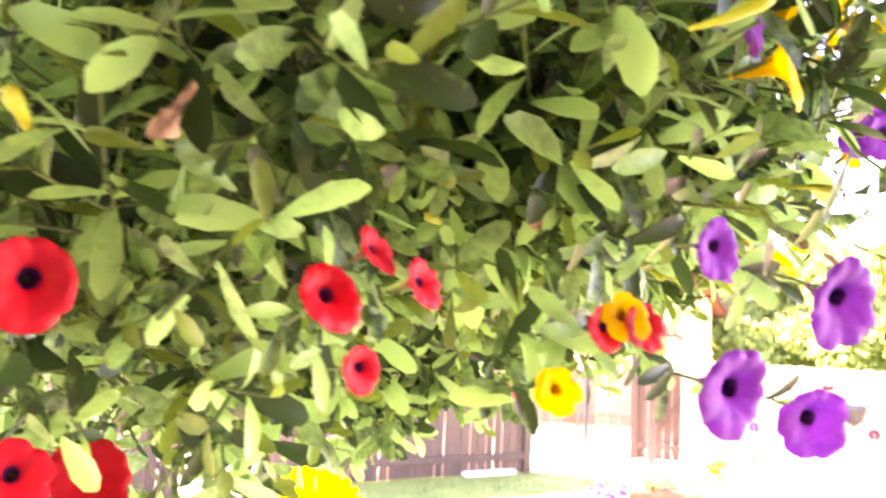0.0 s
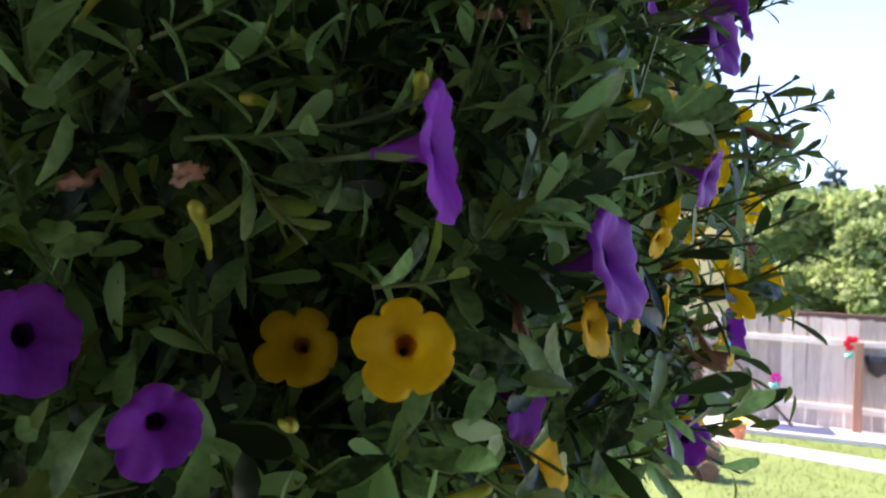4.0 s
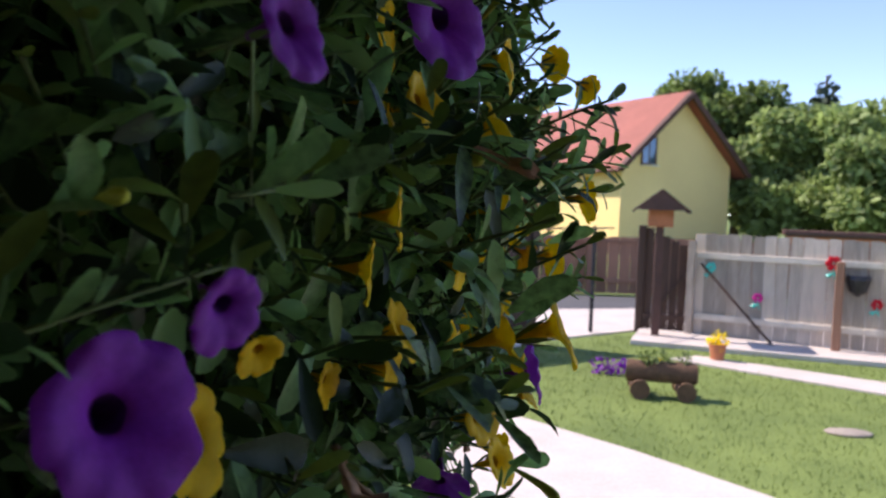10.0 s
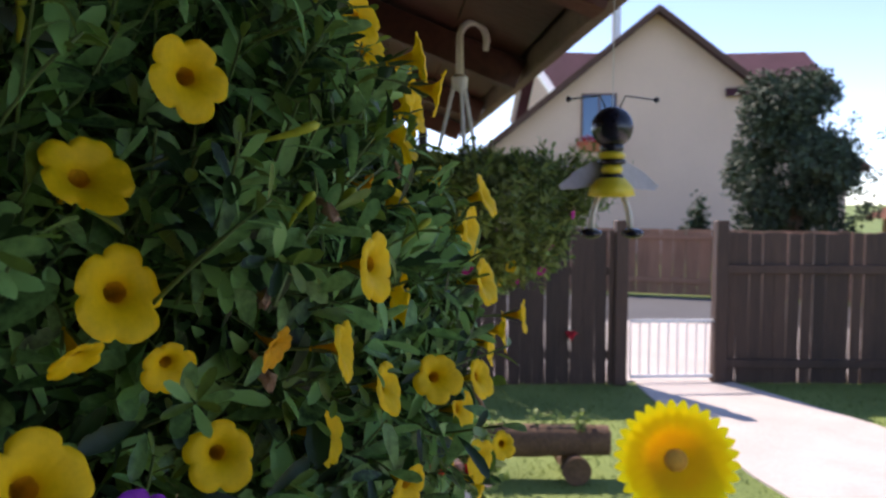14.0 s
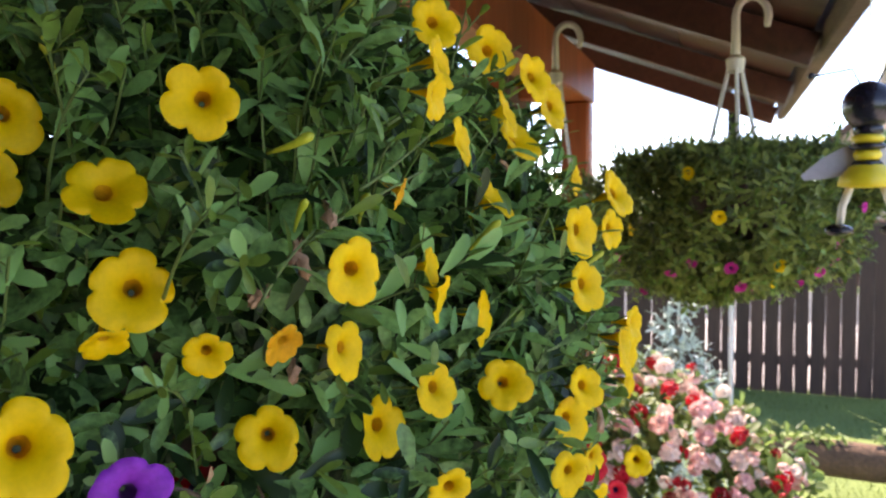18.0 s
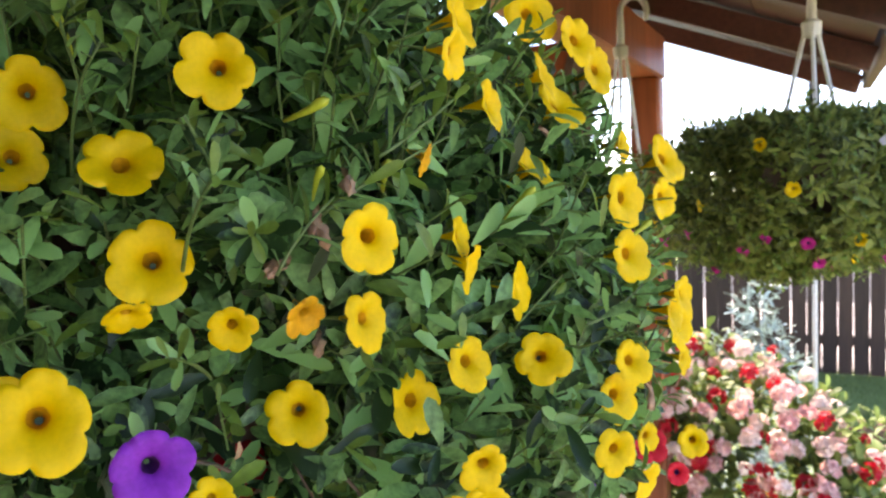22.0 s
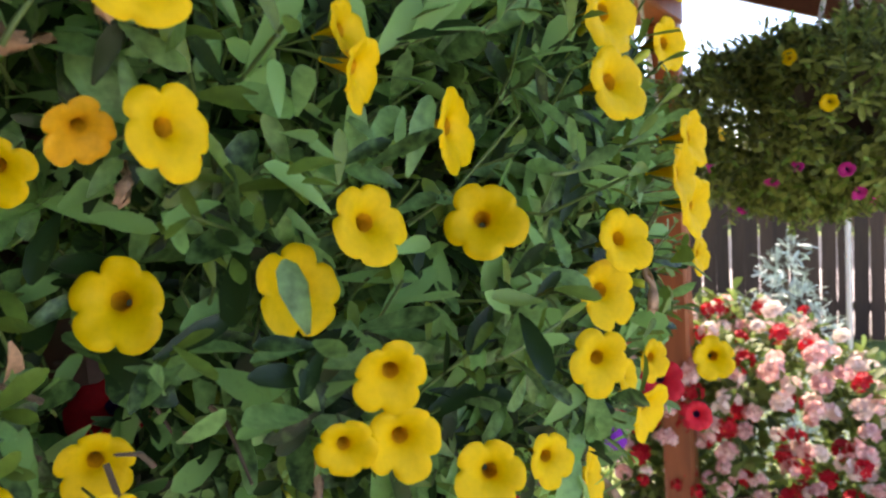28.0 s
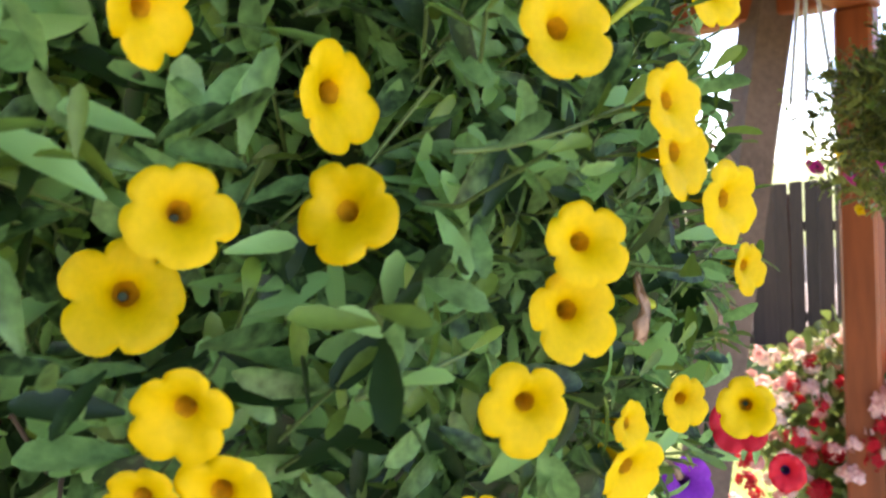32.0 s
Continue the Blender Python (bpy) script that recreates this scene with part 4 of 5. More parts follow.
part("drop", tube([(0, 0, 0.01), (0.004, 0, -0.06), (0, 0, -0.14)], [0.03, 0.055, 0.02], 10), M_WHITE, om, smooth=True)
part("string", tube([(0, 0.012, 0.10), (0, 0.05, 0.24)], 0.003, 5), M_WHITE, om)
om = thing("red_ornament", "little red ornament on the dark board fence", "ornament", (-3.02, 6.72, 0.50), 38)
part("heart", tube([(-0.03, 0, 0.02), (0, 0, -0.05), (0.03, 0, 0.02)], [0.026, 0.02, 0.026], 10), M_RED, om, smooth=True)
sill = thing("white_plank", "narrow white plank lying at the dark fence foot", "plank", (0.28, 9.30, 0), 36)
part("plank", bbox((-0.42, -0.05, 0.0), (0.30, 0.05, 0.05), 0.008), M_WHITE, sill)
st = thing("stepping_stone", "pale flat stone sunk in the lawn", "stone", (3.02, 6.28, 0))
sm = bmesh.new()
bmesh.ops.create_uvsphere(sm, u_segments=14, v_segments=8, radius=1.0, matrix=Matrix.Translation((0, 0, 0.01)) @ Matrix.Diagonal((0.19, 0.12, 0.022, 1)))
part("stone", sm, M_GREYWOOD, st, smooth=True)
# clipped young conifer by the peach house
yc = thing("tree", "young clipped conifer beside the peach house", "tree", (-6.43, 20.1, 0), 0)
part("trunk", tube([(0, 0, 0), (0, 0, 1.9)], [0.06, 0.015], 6), M_BARK, yc)
leafy_crown(yc, [(0.12 * math.cos(2.4 * i), 0.12 * math.sin(2.4 * i), 0.35 + 0.135 * i, 0.40 * (1 - i / 13.5)) for i in range(13)], 0.13, M_DTREE, 76, 1600)


# ---- garden pavilion roof over the baskets ----
# Its eave runs along ALONG; ACROSS points out from under the roof.
EAVE0 = Vector((0.304, 0.685, 0))
ALONG, ACROSS = Vector((-0.656, 0.755, 0)), Vector((0.755, 0.656, 0))
TURN = math.degrees(math.atan2(ALONG.y, ALONG.x))
EAVE_Z, SLOPE = 2.02, 0.40
pav = thing("garden_shelter", "open timber garden shelter with a mahogany-stained boarded roof", "shelter", tuple(EAVE0), TURN)
# local x runs along the eave, local y runs inwards under the roof (away from ACROSS)
S0, S1, DEEP = -1.525, 2.60, 2.6
# unseen wall, added to block sky light on the basket's left side
shade_wall = part("wall_south", bbox((-1.95, -0.5, 0), (-1.63, 8.0, 3.6), 0.01), M_SHADEWALL, None)
shade_wall.matrix_world = pose(*EAVE0, 0, 0, TURN)
tagged(shade_wall, "unseen brown wall added at the shelter's end to block light", "wall", "", "structure")
for side in (0, 1):
    for i in range(20):
        ya, yb = DEEP * i / 20, DEEP * (i + 1) / 20
        if side:
            ya, yb = 2 * DEEP - ya, 2 * DEEP - yb
        za, zb = EAVE_Z + SLOPE * DEEP * i / 20, EAVE_Z + SLOPE * DEEP * (i + 1) / 20
        bm = bmesh.new()
        g = 0.0012 if not side else -0.0012
        lo = [bm.verts.new((x, y, z)) for x, y, z in ((S0, ya + g, za), (S1, ya + g, za), (S1, yb - g, zb), (S0, yb - g, zb))]
        hi = [bm.verts.new(v.co + Vector((0, 0, 0.022))) for v in lo]
        bm.faces.new(lo[::-1]), bm.faces.new(hi)
        for k in range(4):
            bm.faces.new((lo[k], lo[(k + 1) % 4], hi[(k + 1) % 4], hi[k]))
        bmesh.ops.recalc_face_normals(bm, faces=bm.faces[:])
        part("roof_board", bm, M_BOARD, pav)
for side in (0, 1):
    bm = bmesh.new()
    s = [(S0 - 0.1, -0.08, EAVE_Z - 0.0), (S1 + 0.1, -0.08, EAVE_Z), (S1 + 0.1, DEEP, EAVE_Z + SLOPE * DEEP + 0.03), (S0 - 0.1, DEEP, EAVE_Z + SLOPE * DEEP + 0.03)]
    if side:
        s = [(x, 2 * DEEP - y, z) for x, y, z in s]
    lo = [bm.verts.new((x, y, z + 0.03)) for x, y, z in s]
    hi = [bm.verts.new((x, y, z + 0.075)) for x, y, z in s]
    bm.faces.new(lo[::-1]), bm.faces.new(hi)
    for k in range(4):
        bm.faces.new((lo[k], lo[(k + 1) % 4], hi[(k + 1) % 4], hi[k]))
    bmesh.ops.recalc_face_normals(bm, faces=bm.faces[:])
    part("roof_covering", bm, M_TILE2, pav)
part("fascia", bbox((S0, -0.040, EAVE_Z - 0.035), (S1, -0.012, EAVE_Z + 0.05), 0.004), M_FASCIA, pav, "weathered grey-brown fascia board")
for i in range(7):
    x = S0 + 0.15 + i * (S1 - S0 - 0.3) / 6
    for side in (0, 1):
        e = [(x, 0.0, EAVE_Z - 0.035), (x, DEEP - 0.02, EAVE_Z + SLOPE * DEEP - 0.07)]
        if side:
            e = [(a, 2 * DEEP - b, c) for a, b, c in e]
        part("rafter", tube(e, 0.04, 4), M_RAFTER, pav)
WALL_Y, END_X = 0.585, 2.08
for y in (WALL_Y, 2 * DEEP - WALL_Y):
    zb = EAVE_Z + SLOPE * WALL_Y - 0.10
    part("eave_beam", bbox((S0, y - 0.045, zb - 0.13), (END_X + 0.07, y + 0.045, zb), 0.006), M_REDWOOD, pav)
    for x in (S0 + 0.2, END_X):
        part("post", bbox((x - 0.044, y - 0.044, 0.0), (x + 0.044, y + 0.044, zb - 0.13), 0.008), M_REDWOOD, pav)
for x in (END_X,):
    zb = EAVE_Z + SLOPE * WALL_Y - 0.10
    part("tie_beam", bbox((x - 0.05, WALL_Y + 0.06, zb - 0.12), (x + 0.05, 2 * DEEP - WALL_Y - 0.06, zb), 0.006), M_REDWOOD, pav)
    part("king_post", bbox((x - 0.05, DEEP - 0.05, zb), (x + 0.05, DEEP + 0.05, EAVE_Z + SLOPE * DEEP - 0.05), 0.006), M_REDWOOD, pav)
# unseen floor, added as a reflector that brightens the basket from below
part("floor", bbox((S0, 0.3, 0.0), (S1, 2 * DEEP - 0.3, 0.06), 0.01), M_BOUNCEFLOOR, pav)

# ---- hanging baskets ----
def hanger(at, top, rim_z, rim_r, label, turn=55):
    """White plastic hook with cords to the rim of a pot."""
    th = thing("basket_hanger", label, "hanger", at, turn, "basket hangers")
    z = top - at[2]
    hook = [(0, 0, z - 0.10)] + [(0.026 - 0.026 * math.cos(a), 0, z - 0.03 + 0.026 * math.sin(a) * 1.2) for a in [math.pi * (i / 9) for i in range(10)]]
    hook += [(0.050, 0, z - 0.048)]
    part("hook", tube(hook, [0.008] + [0.0065] * 10 + [0.005], 8), M_IVORY, th, smooth=True)
    part("cord_plate", lathe([(0.0, z - 0.125), (0.014, z - 0.12), (0.016, z - 0.10), (0.006, z - 0.092)], 12), M_IVORY, th)
    for k in range(3):
        a = 2 * math.pi * k / 3 + 0.4
        part("cord", tube([(0.010 * math.cos(a), 0.010 * math.sin(a), z - 0.11), (rim_r * math.cos(a), rim_r * math.sin(a), rim_z - at[2])], 0.0035, 6), M_IVORY, th)
    return th


def pot(owner, centre, top, r, h):
    bm = lathe([(0.0, 0), (r * 0.68, 0), (r * 0.72, 0.01), (r, h - 0.02), (r * 1.04, h - 0.02), (r * 1.04, h), (r * 0.97, h), (r * 0.95, h - 0.03), (0.0, h - 0.03)], 28)
    bmesh.ops.translate(bm, vec=(centre[0], centre[1], top - h), verts=bm.verts[:])
    part("pot", bm, M_POT, owner)
    bm = lathe([(0.0, h - 0.02), (r * 0.94, h - 0.024)], 24)
    bmesh.ops.translate(bm, vec=(centre[0], centre[1], top - h), verts=bm.verts[:])
    part("soil", bm, M_PEAT, owner)


CENTRE = np.array([-0.12, 0.40, 1.62])
basket = thing("hanging_basket", "hanging basket overflowing with yellow and purple trailing calibrachoa", "hanging basket")
pot(basket, (-0.12, 0.40), 1.74, 0.14, 0.17)
DENTS = [(np.array([0.992, 0.03, 0.12]), 0.16, 0.20), (np.array([0.80, -0.31, 0.51]), 0.09, 0.20)]
round_1 = lumpy(2, 0.04, 0.292, 0.085, 9.0, 0.22, 0.20, 0.05, dents=DENTS)
TOWARDS = np.array([0.75, -0.55, 0.35])
fr_ = random.Random(12)
BARE = [(np.array([0.125, 0.405, 1.575]), 0.060, 0.15), (np.array([0.085, 0.330, 1.690]), 0.060, 0.30)]
NEST = []


def bloom(kind, x, y, z, yaw, tilt, wide):
    """One blossom of the near basket: its place, the way that it faces in degrees, and its width in mm."""
    face = Vector((math.cos(radians(yaw)) * math.cos(radians(tilt)), math.sin(radians(yaw)) * math.cos(radians(tilt)), math.sin(radians(tilt))))
    NEST.append((Vector((x, y, z)), face))
    size = wide / (33.6 if kind in ("purple", "red") else 29.6)
    return flower(basket, kind, Vector((x, y, z)), face, size, fr_.gauss(0, 0.35), fr_.randrange(20))


bloom("yellow", 0.130, 0.390, 1.780, -9, 5, 30)
bloom("yellow", 0.081, 0.323, 1.776, 3, 1, 31)
bloom("yellow", 0.082, 0.315, 1.751, 11, 8, 29)
bloom("yellow", 0.127, 0.356, 1.747, -1, 30, 31)
bloom("yellow", 0.133, 0.362, 1.709, -4, 15, 33)
bloom("yellow", 0.177, 0.433, 1.715, 9, 4, 26)
bloom("yellow", 0.159, 0.436, 1.683, 34, 3, 23)
bloom("orange", 0.143, 0.416, 1.684, 15, -27, 18)
bloom("yellow", 0.111, 0.392, 1.677, -11, -18, 21)
bloom("yellow", 0.121, 0.353, 1.687, 1, -51, 20)
bloom("yellow", 0.156, 0.323, 1.662, 4, 19, 35)
bloom("yellow", 0.107, 0.418, 1.637, -14, 13, 29)
bloom("yellow", 0.114, 0.471, 1.635, 19, 10, 31)
bloom("yellow", 0.134, 0.489, 1.655, 19, 10, 26)
bloom("yellow", 0.134, 0.525, 1.653, -23, 18, 25)
bloom("yellow", 0.147, 0.487, 1.612, -10, -11, 23)
bloom("yellow", 0.138, 0.493, 1.590, -5, -5, 24)
bloom("yellow", 0.137, 0.475, 1.591, -10, -6, 19)
bloom("yellow", 0.127, 0.524, 1.569, -11, 13, 25)
bloom("yellow", 0.132, 0.565, 1.601, 1, -2, 23)
bloom("yellow", 0.112, 0.528, 1.681, 38, -5, 29)
bloom("yellow", 0.090, 0.549, 1.741, 31, 38, 30)
bloom("yellow", 0.057, 0.588, 1.775, 26, 33, 34)
bloom("yellow", 0.086, 0.561, 1.786, 40, 14, 27)
bloom("yellow", 0.104, 0.596, 1.721, 20, 3, 31)
bloom("yellow", 0.087, 0.637, 1.742, 15, 19, 30)
bloom("yellow", 0.049, 0.665, 1.718, 15, 0, 27)
bloom("yellow", 0.122, 0.585, 1.694, 16, 8, 28)
bloom("yellow", 0.139, 0.489, 1.697, 49, -19, 22)
bloom("yellow", 0.132, 0.488, 1.710, 43, 5, 20)
bloom("yellow", 0.177, 0.468, 1.779, 44, -11, 20)
bloom("yellow", 0.159, 0.480, 1.796, 47, 13, 24)
bloom("yellow", 0.125, 0.509, 1.767, 42, 8, 25)
bloom("yellow", 0.038, 0.582, 1.828, 5, 7, 33)
bloom("yellow", 0.046, 0.607, 1.813, 12, 10, 30)
bloom("yellow", 0.097, 0.511, 1.827, 2, 9, 28)
bloom("yellow", 0.041, 0.625, 1.797, 16, 12, 31)
bloom("orange", 0.135, 0.472, 1.743, 51, -26, 15)
bloom("yellow", 0.055, 0.631, 1.751, 31, -2, 21)
bloom("yellow", 0.116, 0.589, 1.639, 10, 14, 25)
bloom("yellow", 0.104, 0.588, 1.618, 8, 8, 28)
bloom("yellow", 0.067, 0.663, 1.621, 22, -4, 19)
bloom("yellow", 0.059, 0.641, 1.574, 8, -3, 21)
bloom("yellow", 0.113, 0.555, 1.563, 7, 4, 21)
bloom("yellow", 0.083, 0.591, 1.538, 37, 5, 26)
bloom("yellow", 0.078, 0.614, 1.575, 40, 4, 18)
bloom("yellow", 0.132, 0.608, 1.673, 29, 4, 21)
bloom("yellow", 0.111, 0.620, 1.660, 29, -1, 25)
bloom("yellow", 0.084, 0.648, 1.645, 28, -3, 28)
bloom("yellow", 0.097, 0.642, 1.583, -29, 14, 19)
bloom("yellow", 0.109, 0.601, 1.571, 21, -17, 24)
bloom("yellow", 0.083, 0.406, 1.582, 5, -4, 25)
bloom("yellow", 0.135, 0.412, 1.582, 18, -7, 20)
bloom("yellow", 0.137, 0.447, 1.572, -4, 42, 23)
bloom("yellow", 0.145, 0.377, 1.622, 1, 37, 17)
bloom("yellow", 0.133, 0.311, 1.659, 4, 15, 31)
bloom("yellow", 0.099, 0.222, 1.706, 2, 1, 19)
bloom("yellow", 0.087, 0.250, 1.688, 3, -5, 22)
bloom("yellow", 0.097, 0.257, 1.670, -13, 24, 22)
bloom("yellow", 0.092, 0.276, 1.650, -4, -7, 21)
bloom("yellow", 0.071, 0.267, 1.648, -17, -13, 17)
bloom("yellow", 0.098, 0.304, 1.750, -27, 17, 25)
bloom("yellow", 0.062, 0.193, 1.779, -31, -12, 30)
bloom("yellow", 0.124, 0.296, 1.631, -28, 15, 22)
bloom("yellow", 0.134, 0.381, 1.586, -28, 22, 26)
bloom("yellow", 0.070, 0.188, 1.673, -43, -27, 13)
bloom("yellow", 0.060, 0.177, 1.655, -16, 13, 27)
bloom("yellow", -0.006, 0.113, 1.639, -80, 15, 27)
bloom("yellow", -0.048, 0.169, 1.632, -82, 13, 28)
bloom("yellow", 0.036, 0.181, 1.595, -24, 9, 27)
bloom("yellow", 0.047, 0.164, 1.644, -32, 7, 19)
bloom("yellow", -0.030, 0.158, 1.502, -76, 12, 13)
bloom("purple", 0.147, 0.357, 1.636, 7, 6, 30)
bloom("purple", 0.002, 0.110, 1.688, -15, 6, 37)
bloom("purple", 0.053, 0.157, 1.665, -26, 14, 39)
bloom("purple", 0.076, 0.148, 1.689, -34, -20, 18)
bloom("purple", 0.109, 0.258, 1.769, -35, 1, 39)
bloom("purple", 0.086, 0.155, 1.744, -23, 12, 23)
bloom("purple", 0.066, 0.207, 1.770, -21, 6, 26)
bloom("purple", -0.072, 0.122, 1.612, -51, -14, 26)
bloom("purple", -0.111, 0.126, 1.634, -21, 6, 33)
bloom("purple", 0.029, 0.187, 1.614, -26, -13, 28)
bloom("purple", 0.096, 0.246, 1.595, -73, -9, 20)
bloom("purple", 0.057, 0.309, 1.561, -40, 8, 36)
bloom("purple", 0.052, 0.184, 1.528, -69, -18, 27)
bloom("purple", 0.030, 0.208, 1.501, -64, -7, 30)
bloom("purple", 0.102, 0.321, 1.484, -78, -12, 35)
bloom("purple", 0.109, 0.287, 1.606, -90, -36, 23)
bloom("purple", 0.012, 0.168, 1.540, -63, -5, 17)
bloom("purple", -0.092, 0.711, 1.479, 2, 17, 31)
bloom("red", -0.084, 0.143, 1.522, -46, 22, 19)
bloom("red", -0.074, 0.142, 1.533, -27, 26, 13)
bloom("red", -0.063, 0.146, 1.526, -32, 16, 13)
bloom("red", -0.018, 0.160, 1.518, -59, 12, 13)
bloom("red", -0.008, 0.163, 1.519, -62, 11, 13)
bloom("yellow", -0.013, 0.161, 1.521, -72, 11, 13)
bloom("red", -0.207, 0.292, 1.450, -47, 23, 37)
bloom("red", -0.157, 0.144, 1.521, -54, -2, 25)
bloom("red", -0.170, 0.169, 1.471, -60, 10, 21)
bloom("red", -0.077, 0.150, 1.505, -43, 6, 13)
bloom("red", -0.020, 0.703, 1.536, -21, 22, 27)
bloom("red", -0.012, 0.722, 1.513, -18, 18, 19)
bloom("red", -0.020, 0.601, 1.478, -23, 35, 22)
bloom("red", -0.033, 0.573, 1.482, -19, 34, 22)
bloom("red", -0.009, 0.407, 1.578, -8, 30, 37)
trailing_plant(basket, CENTRE, round_1, 4200, 21, 0.0212, 0.85, TOWARDS, NEST, None, BARE)
trailing_plant(basket, CENTRE, lambda a: 0.74 * round_1(a), 1000, 25, 0.021, 0.7, None, NEST)
trailing_plant(basket, CENTRE, round_1, 650, 23, 0.0205, 0.6, None, NEST, np.array([0.62, 0.78, 0.1]))



# single long shoots that stand clear of the mass
def trailing_shoot(a, b, c):
    """A bowed green stem through three points with a spiral of narrow leaves that get smaller towards its tip."""
    a, b, c = (np.array(p) for p in (a, b, c))
    s = np.linspace(0, 1, 7)[:, None]
    b = 2 * b - 0.5 * (a + c)
    pts = (1 - s) ** 2 * a + 2 * s * (1 - s) * b + s * s * c
    n = int(np.clip(np.linalg.norm(c - a) / 0.0036, 9, 26))
    s = np.linspace(0.10, 1.0, n)[:, None]
    p = (1 - s) ** 2 * a + 2 * s * (1 - s) * b + s * s * c
    tang = (1 - s) * (b - a) + s * (c - b)
    tang /= np.linalg.norm(tang, axis=1, keepdims=True)
    radial = frames_from(tang, np.arange(n) * 2.4 + sh_.uniform(0, 6))[:, :, 0]
    ln = 0.0205 * (1.0 - 0.55 * s[:, 0] ** 2) * sh_.uniform(0.8, 1.2, n)
    v = leaf_verts(p, radial * sh_.uniform(0.6, 1.0, (n, 1)) + tang * sh_.uniform(0.4, 1.0, (n, 1)), tang * 0.9 - radial * 0.3 + np.array([0, 0, 0.4]), ln, ln * sh_.uniform(0.26, 0.38, n), sh_.uniform(-0.1, 0.35, n))
    keep = clear_of(v[:, 4], NEST, 0.08, 0.0185, 0.0) & clear_of(v[:, 7], NEST, 0.08, 0.0185, 0.0) & clear_of(v[:, 13], NEST, 0.08, 0.0185, 0.0)
    if keep.mean() < 0.5:
        return
    v = v[keep]
    stem = part("trailing_shoot", tube(pts, [0.0008, 0.0008, 0.0007, 0.0007, 0.0006, 0.0006, 0.0005], 6), M_STEM, basket, "long shoot with narrow leaves", smooth=True)
    part("leaves", leaves_mesh("leaves", v[:-4], M_LEAF), M_LEAF, stem)
    part("tip_leaves", leaves_mesh("tip_leaves", v[-4:], M_LEAF_YOUNG), M_LEAF_YOUNG, stem)


sh_ = np.random.default_rng(8)
trailing_shoot((0.085, 0.350, 1.746), (0.116, 0.342, 1.780), (0.135, 0.337, 1.803))
trailing_shoot((0.074, 0.361, 1.729), (0.117, 0.349, 1.761), (0.152, 0.338, 1.782))
trailing_shoot((0.108, 0.343, 1.709), (0.143, 0.338, 1.741), (0.164, 0.337, 1.765))
trailing_shoot((0.078, 0.346, 1.715), (0.125, 0.343, 1.738), (0.165, 0.345, 1.750))
trailing_shoot((0.096, 0.372, 1.694), (0.132, 0.365, 1.721), (0.156, 0.359, 1.740))
trailing_shoot((0.097, 0.377, 1.688), (0.136, 0.368, 1.709), (0.164, 0.358, 1.721))
trailing_shoot((0.052, 0.380, 1.661), (0.103, 0.377, 1.683), (0.150, 0.376, 1.699))
trailing_shoot((0.109, 0.383, 1.658), (0.145, 0.374, 1.672), (0.167, 0.364, 1.680))
trailing_shoot((0.095, 0.356, 1.643), (0.134, 0.360, 1.656), (0.161, 0.369, 1.663))
trailing_shoot((0.090, 0.375, 1.644), (0.129, 0.372, 1.648), (0.157, 0.371, 1.642))
trailing_shoot((0.074, 0.386, 1.602), (0.110, 0.385, 1.612), (0.136, 0.384, 1.618))
trailing_shoot((0.088, 0.397, 1.558), (0.118, 0.387, 1.571), (0.134, 0.375, 1.588))
trailing_shoot((0.056, 0.377, 1.598), (0.094, 0.379, 1.598), (0.124, 0.384, 1.593))
trailing_shoot((0.102, 0.377, 1.735), (0.131, 0.367, 1.754), (0.146, 0.358, 1.760))
trailing_shoot((0.073, 0.337, 1.732), (0.108, 0.340, 1.765), (0.133, 0.351, 1.788))
trailing_shoot((0.106, 0.399, 1.700), (0.148, 0.387, 1.733), (0.177, 0.373, 1.758))
trailing_shoot((0.127, 0.373, 1.702), (0.162, 0.375, 1.725), (0.181, 0.381, 1.739))
trailing_shoot((0.102, 0.406, 1.705), (0.146, 0.400, 1.718), (0.179, 0.391, 1.719))
trailing_shoot((0.058, 0.313, 1.747), (0.104, 0.298, 1.778), (0.144, 0.288, 1.796))
trailing_shoot((0.095, 0.302, 1.706), (0.133, 0.292, 1.743), (0.158, 0.290, 1.774))
trailing_shoot((0.092, 0.329, 1.714), (0.134, 0.311, 1.738), (0.166, 0.296, 1.751))
trailing_shoot((0.100, 0.327, 1.706), (0.140, 0.316, 1.723), (0.168, 0.308, 1.727))
trailing_shoot((-0.078, 0.115, 1.716), (-0.055, 0.110, 1.725), (-0.037, 0.109, 1.738))
trailing_shoot((-0.080, 0.120, 1.701), (-0.060, 0.116, 1.708), (-0.041, 0.114, 1.715))
trailing_shoot((-0.070, 0.121, 1.691), (-0.026, 0.119, 1.696), (0.001, 0.124, 1.709))
trailing_shoot((0.014, 0.132, 1.672), (0.037, 0.142, 1.684), (0.074, 0.192, 1.699))
trailing_shoot((-0.017, 0.120, 1.654), (-0.008, 0.121, 1.655), (0.002, 0.124, 1.657))
trailing_shoot((-0.052, 0.115, 1.685), (-0.046, 0.115, 1.677), (-0.034, 0.117, 1.664))
trailing_shoot((0.077, 0.195, 1.727), (0.087, 0.220, 1.721), (0.083, 0.207, 1.708))
trailing_shoot((0.067, 0.172, 1.711), (0.080, 0.204, 1.716), (0.095, 0.250, 1.725))
trailing_shoot((0.129, 0.552, 1.665), (0.117, 0.576, 1.667), (0.100, 0.607, 1.676))
trailing_shoot((0.139, 0.517, 1.629), (0.140, 0.511, 1.622), (0.141, 0.503, 1.613))
trailing_shoot((0.137, 0.524, 1.610), (0.134, 0.536, 1.612), (0.127, 0.553, 1.616))
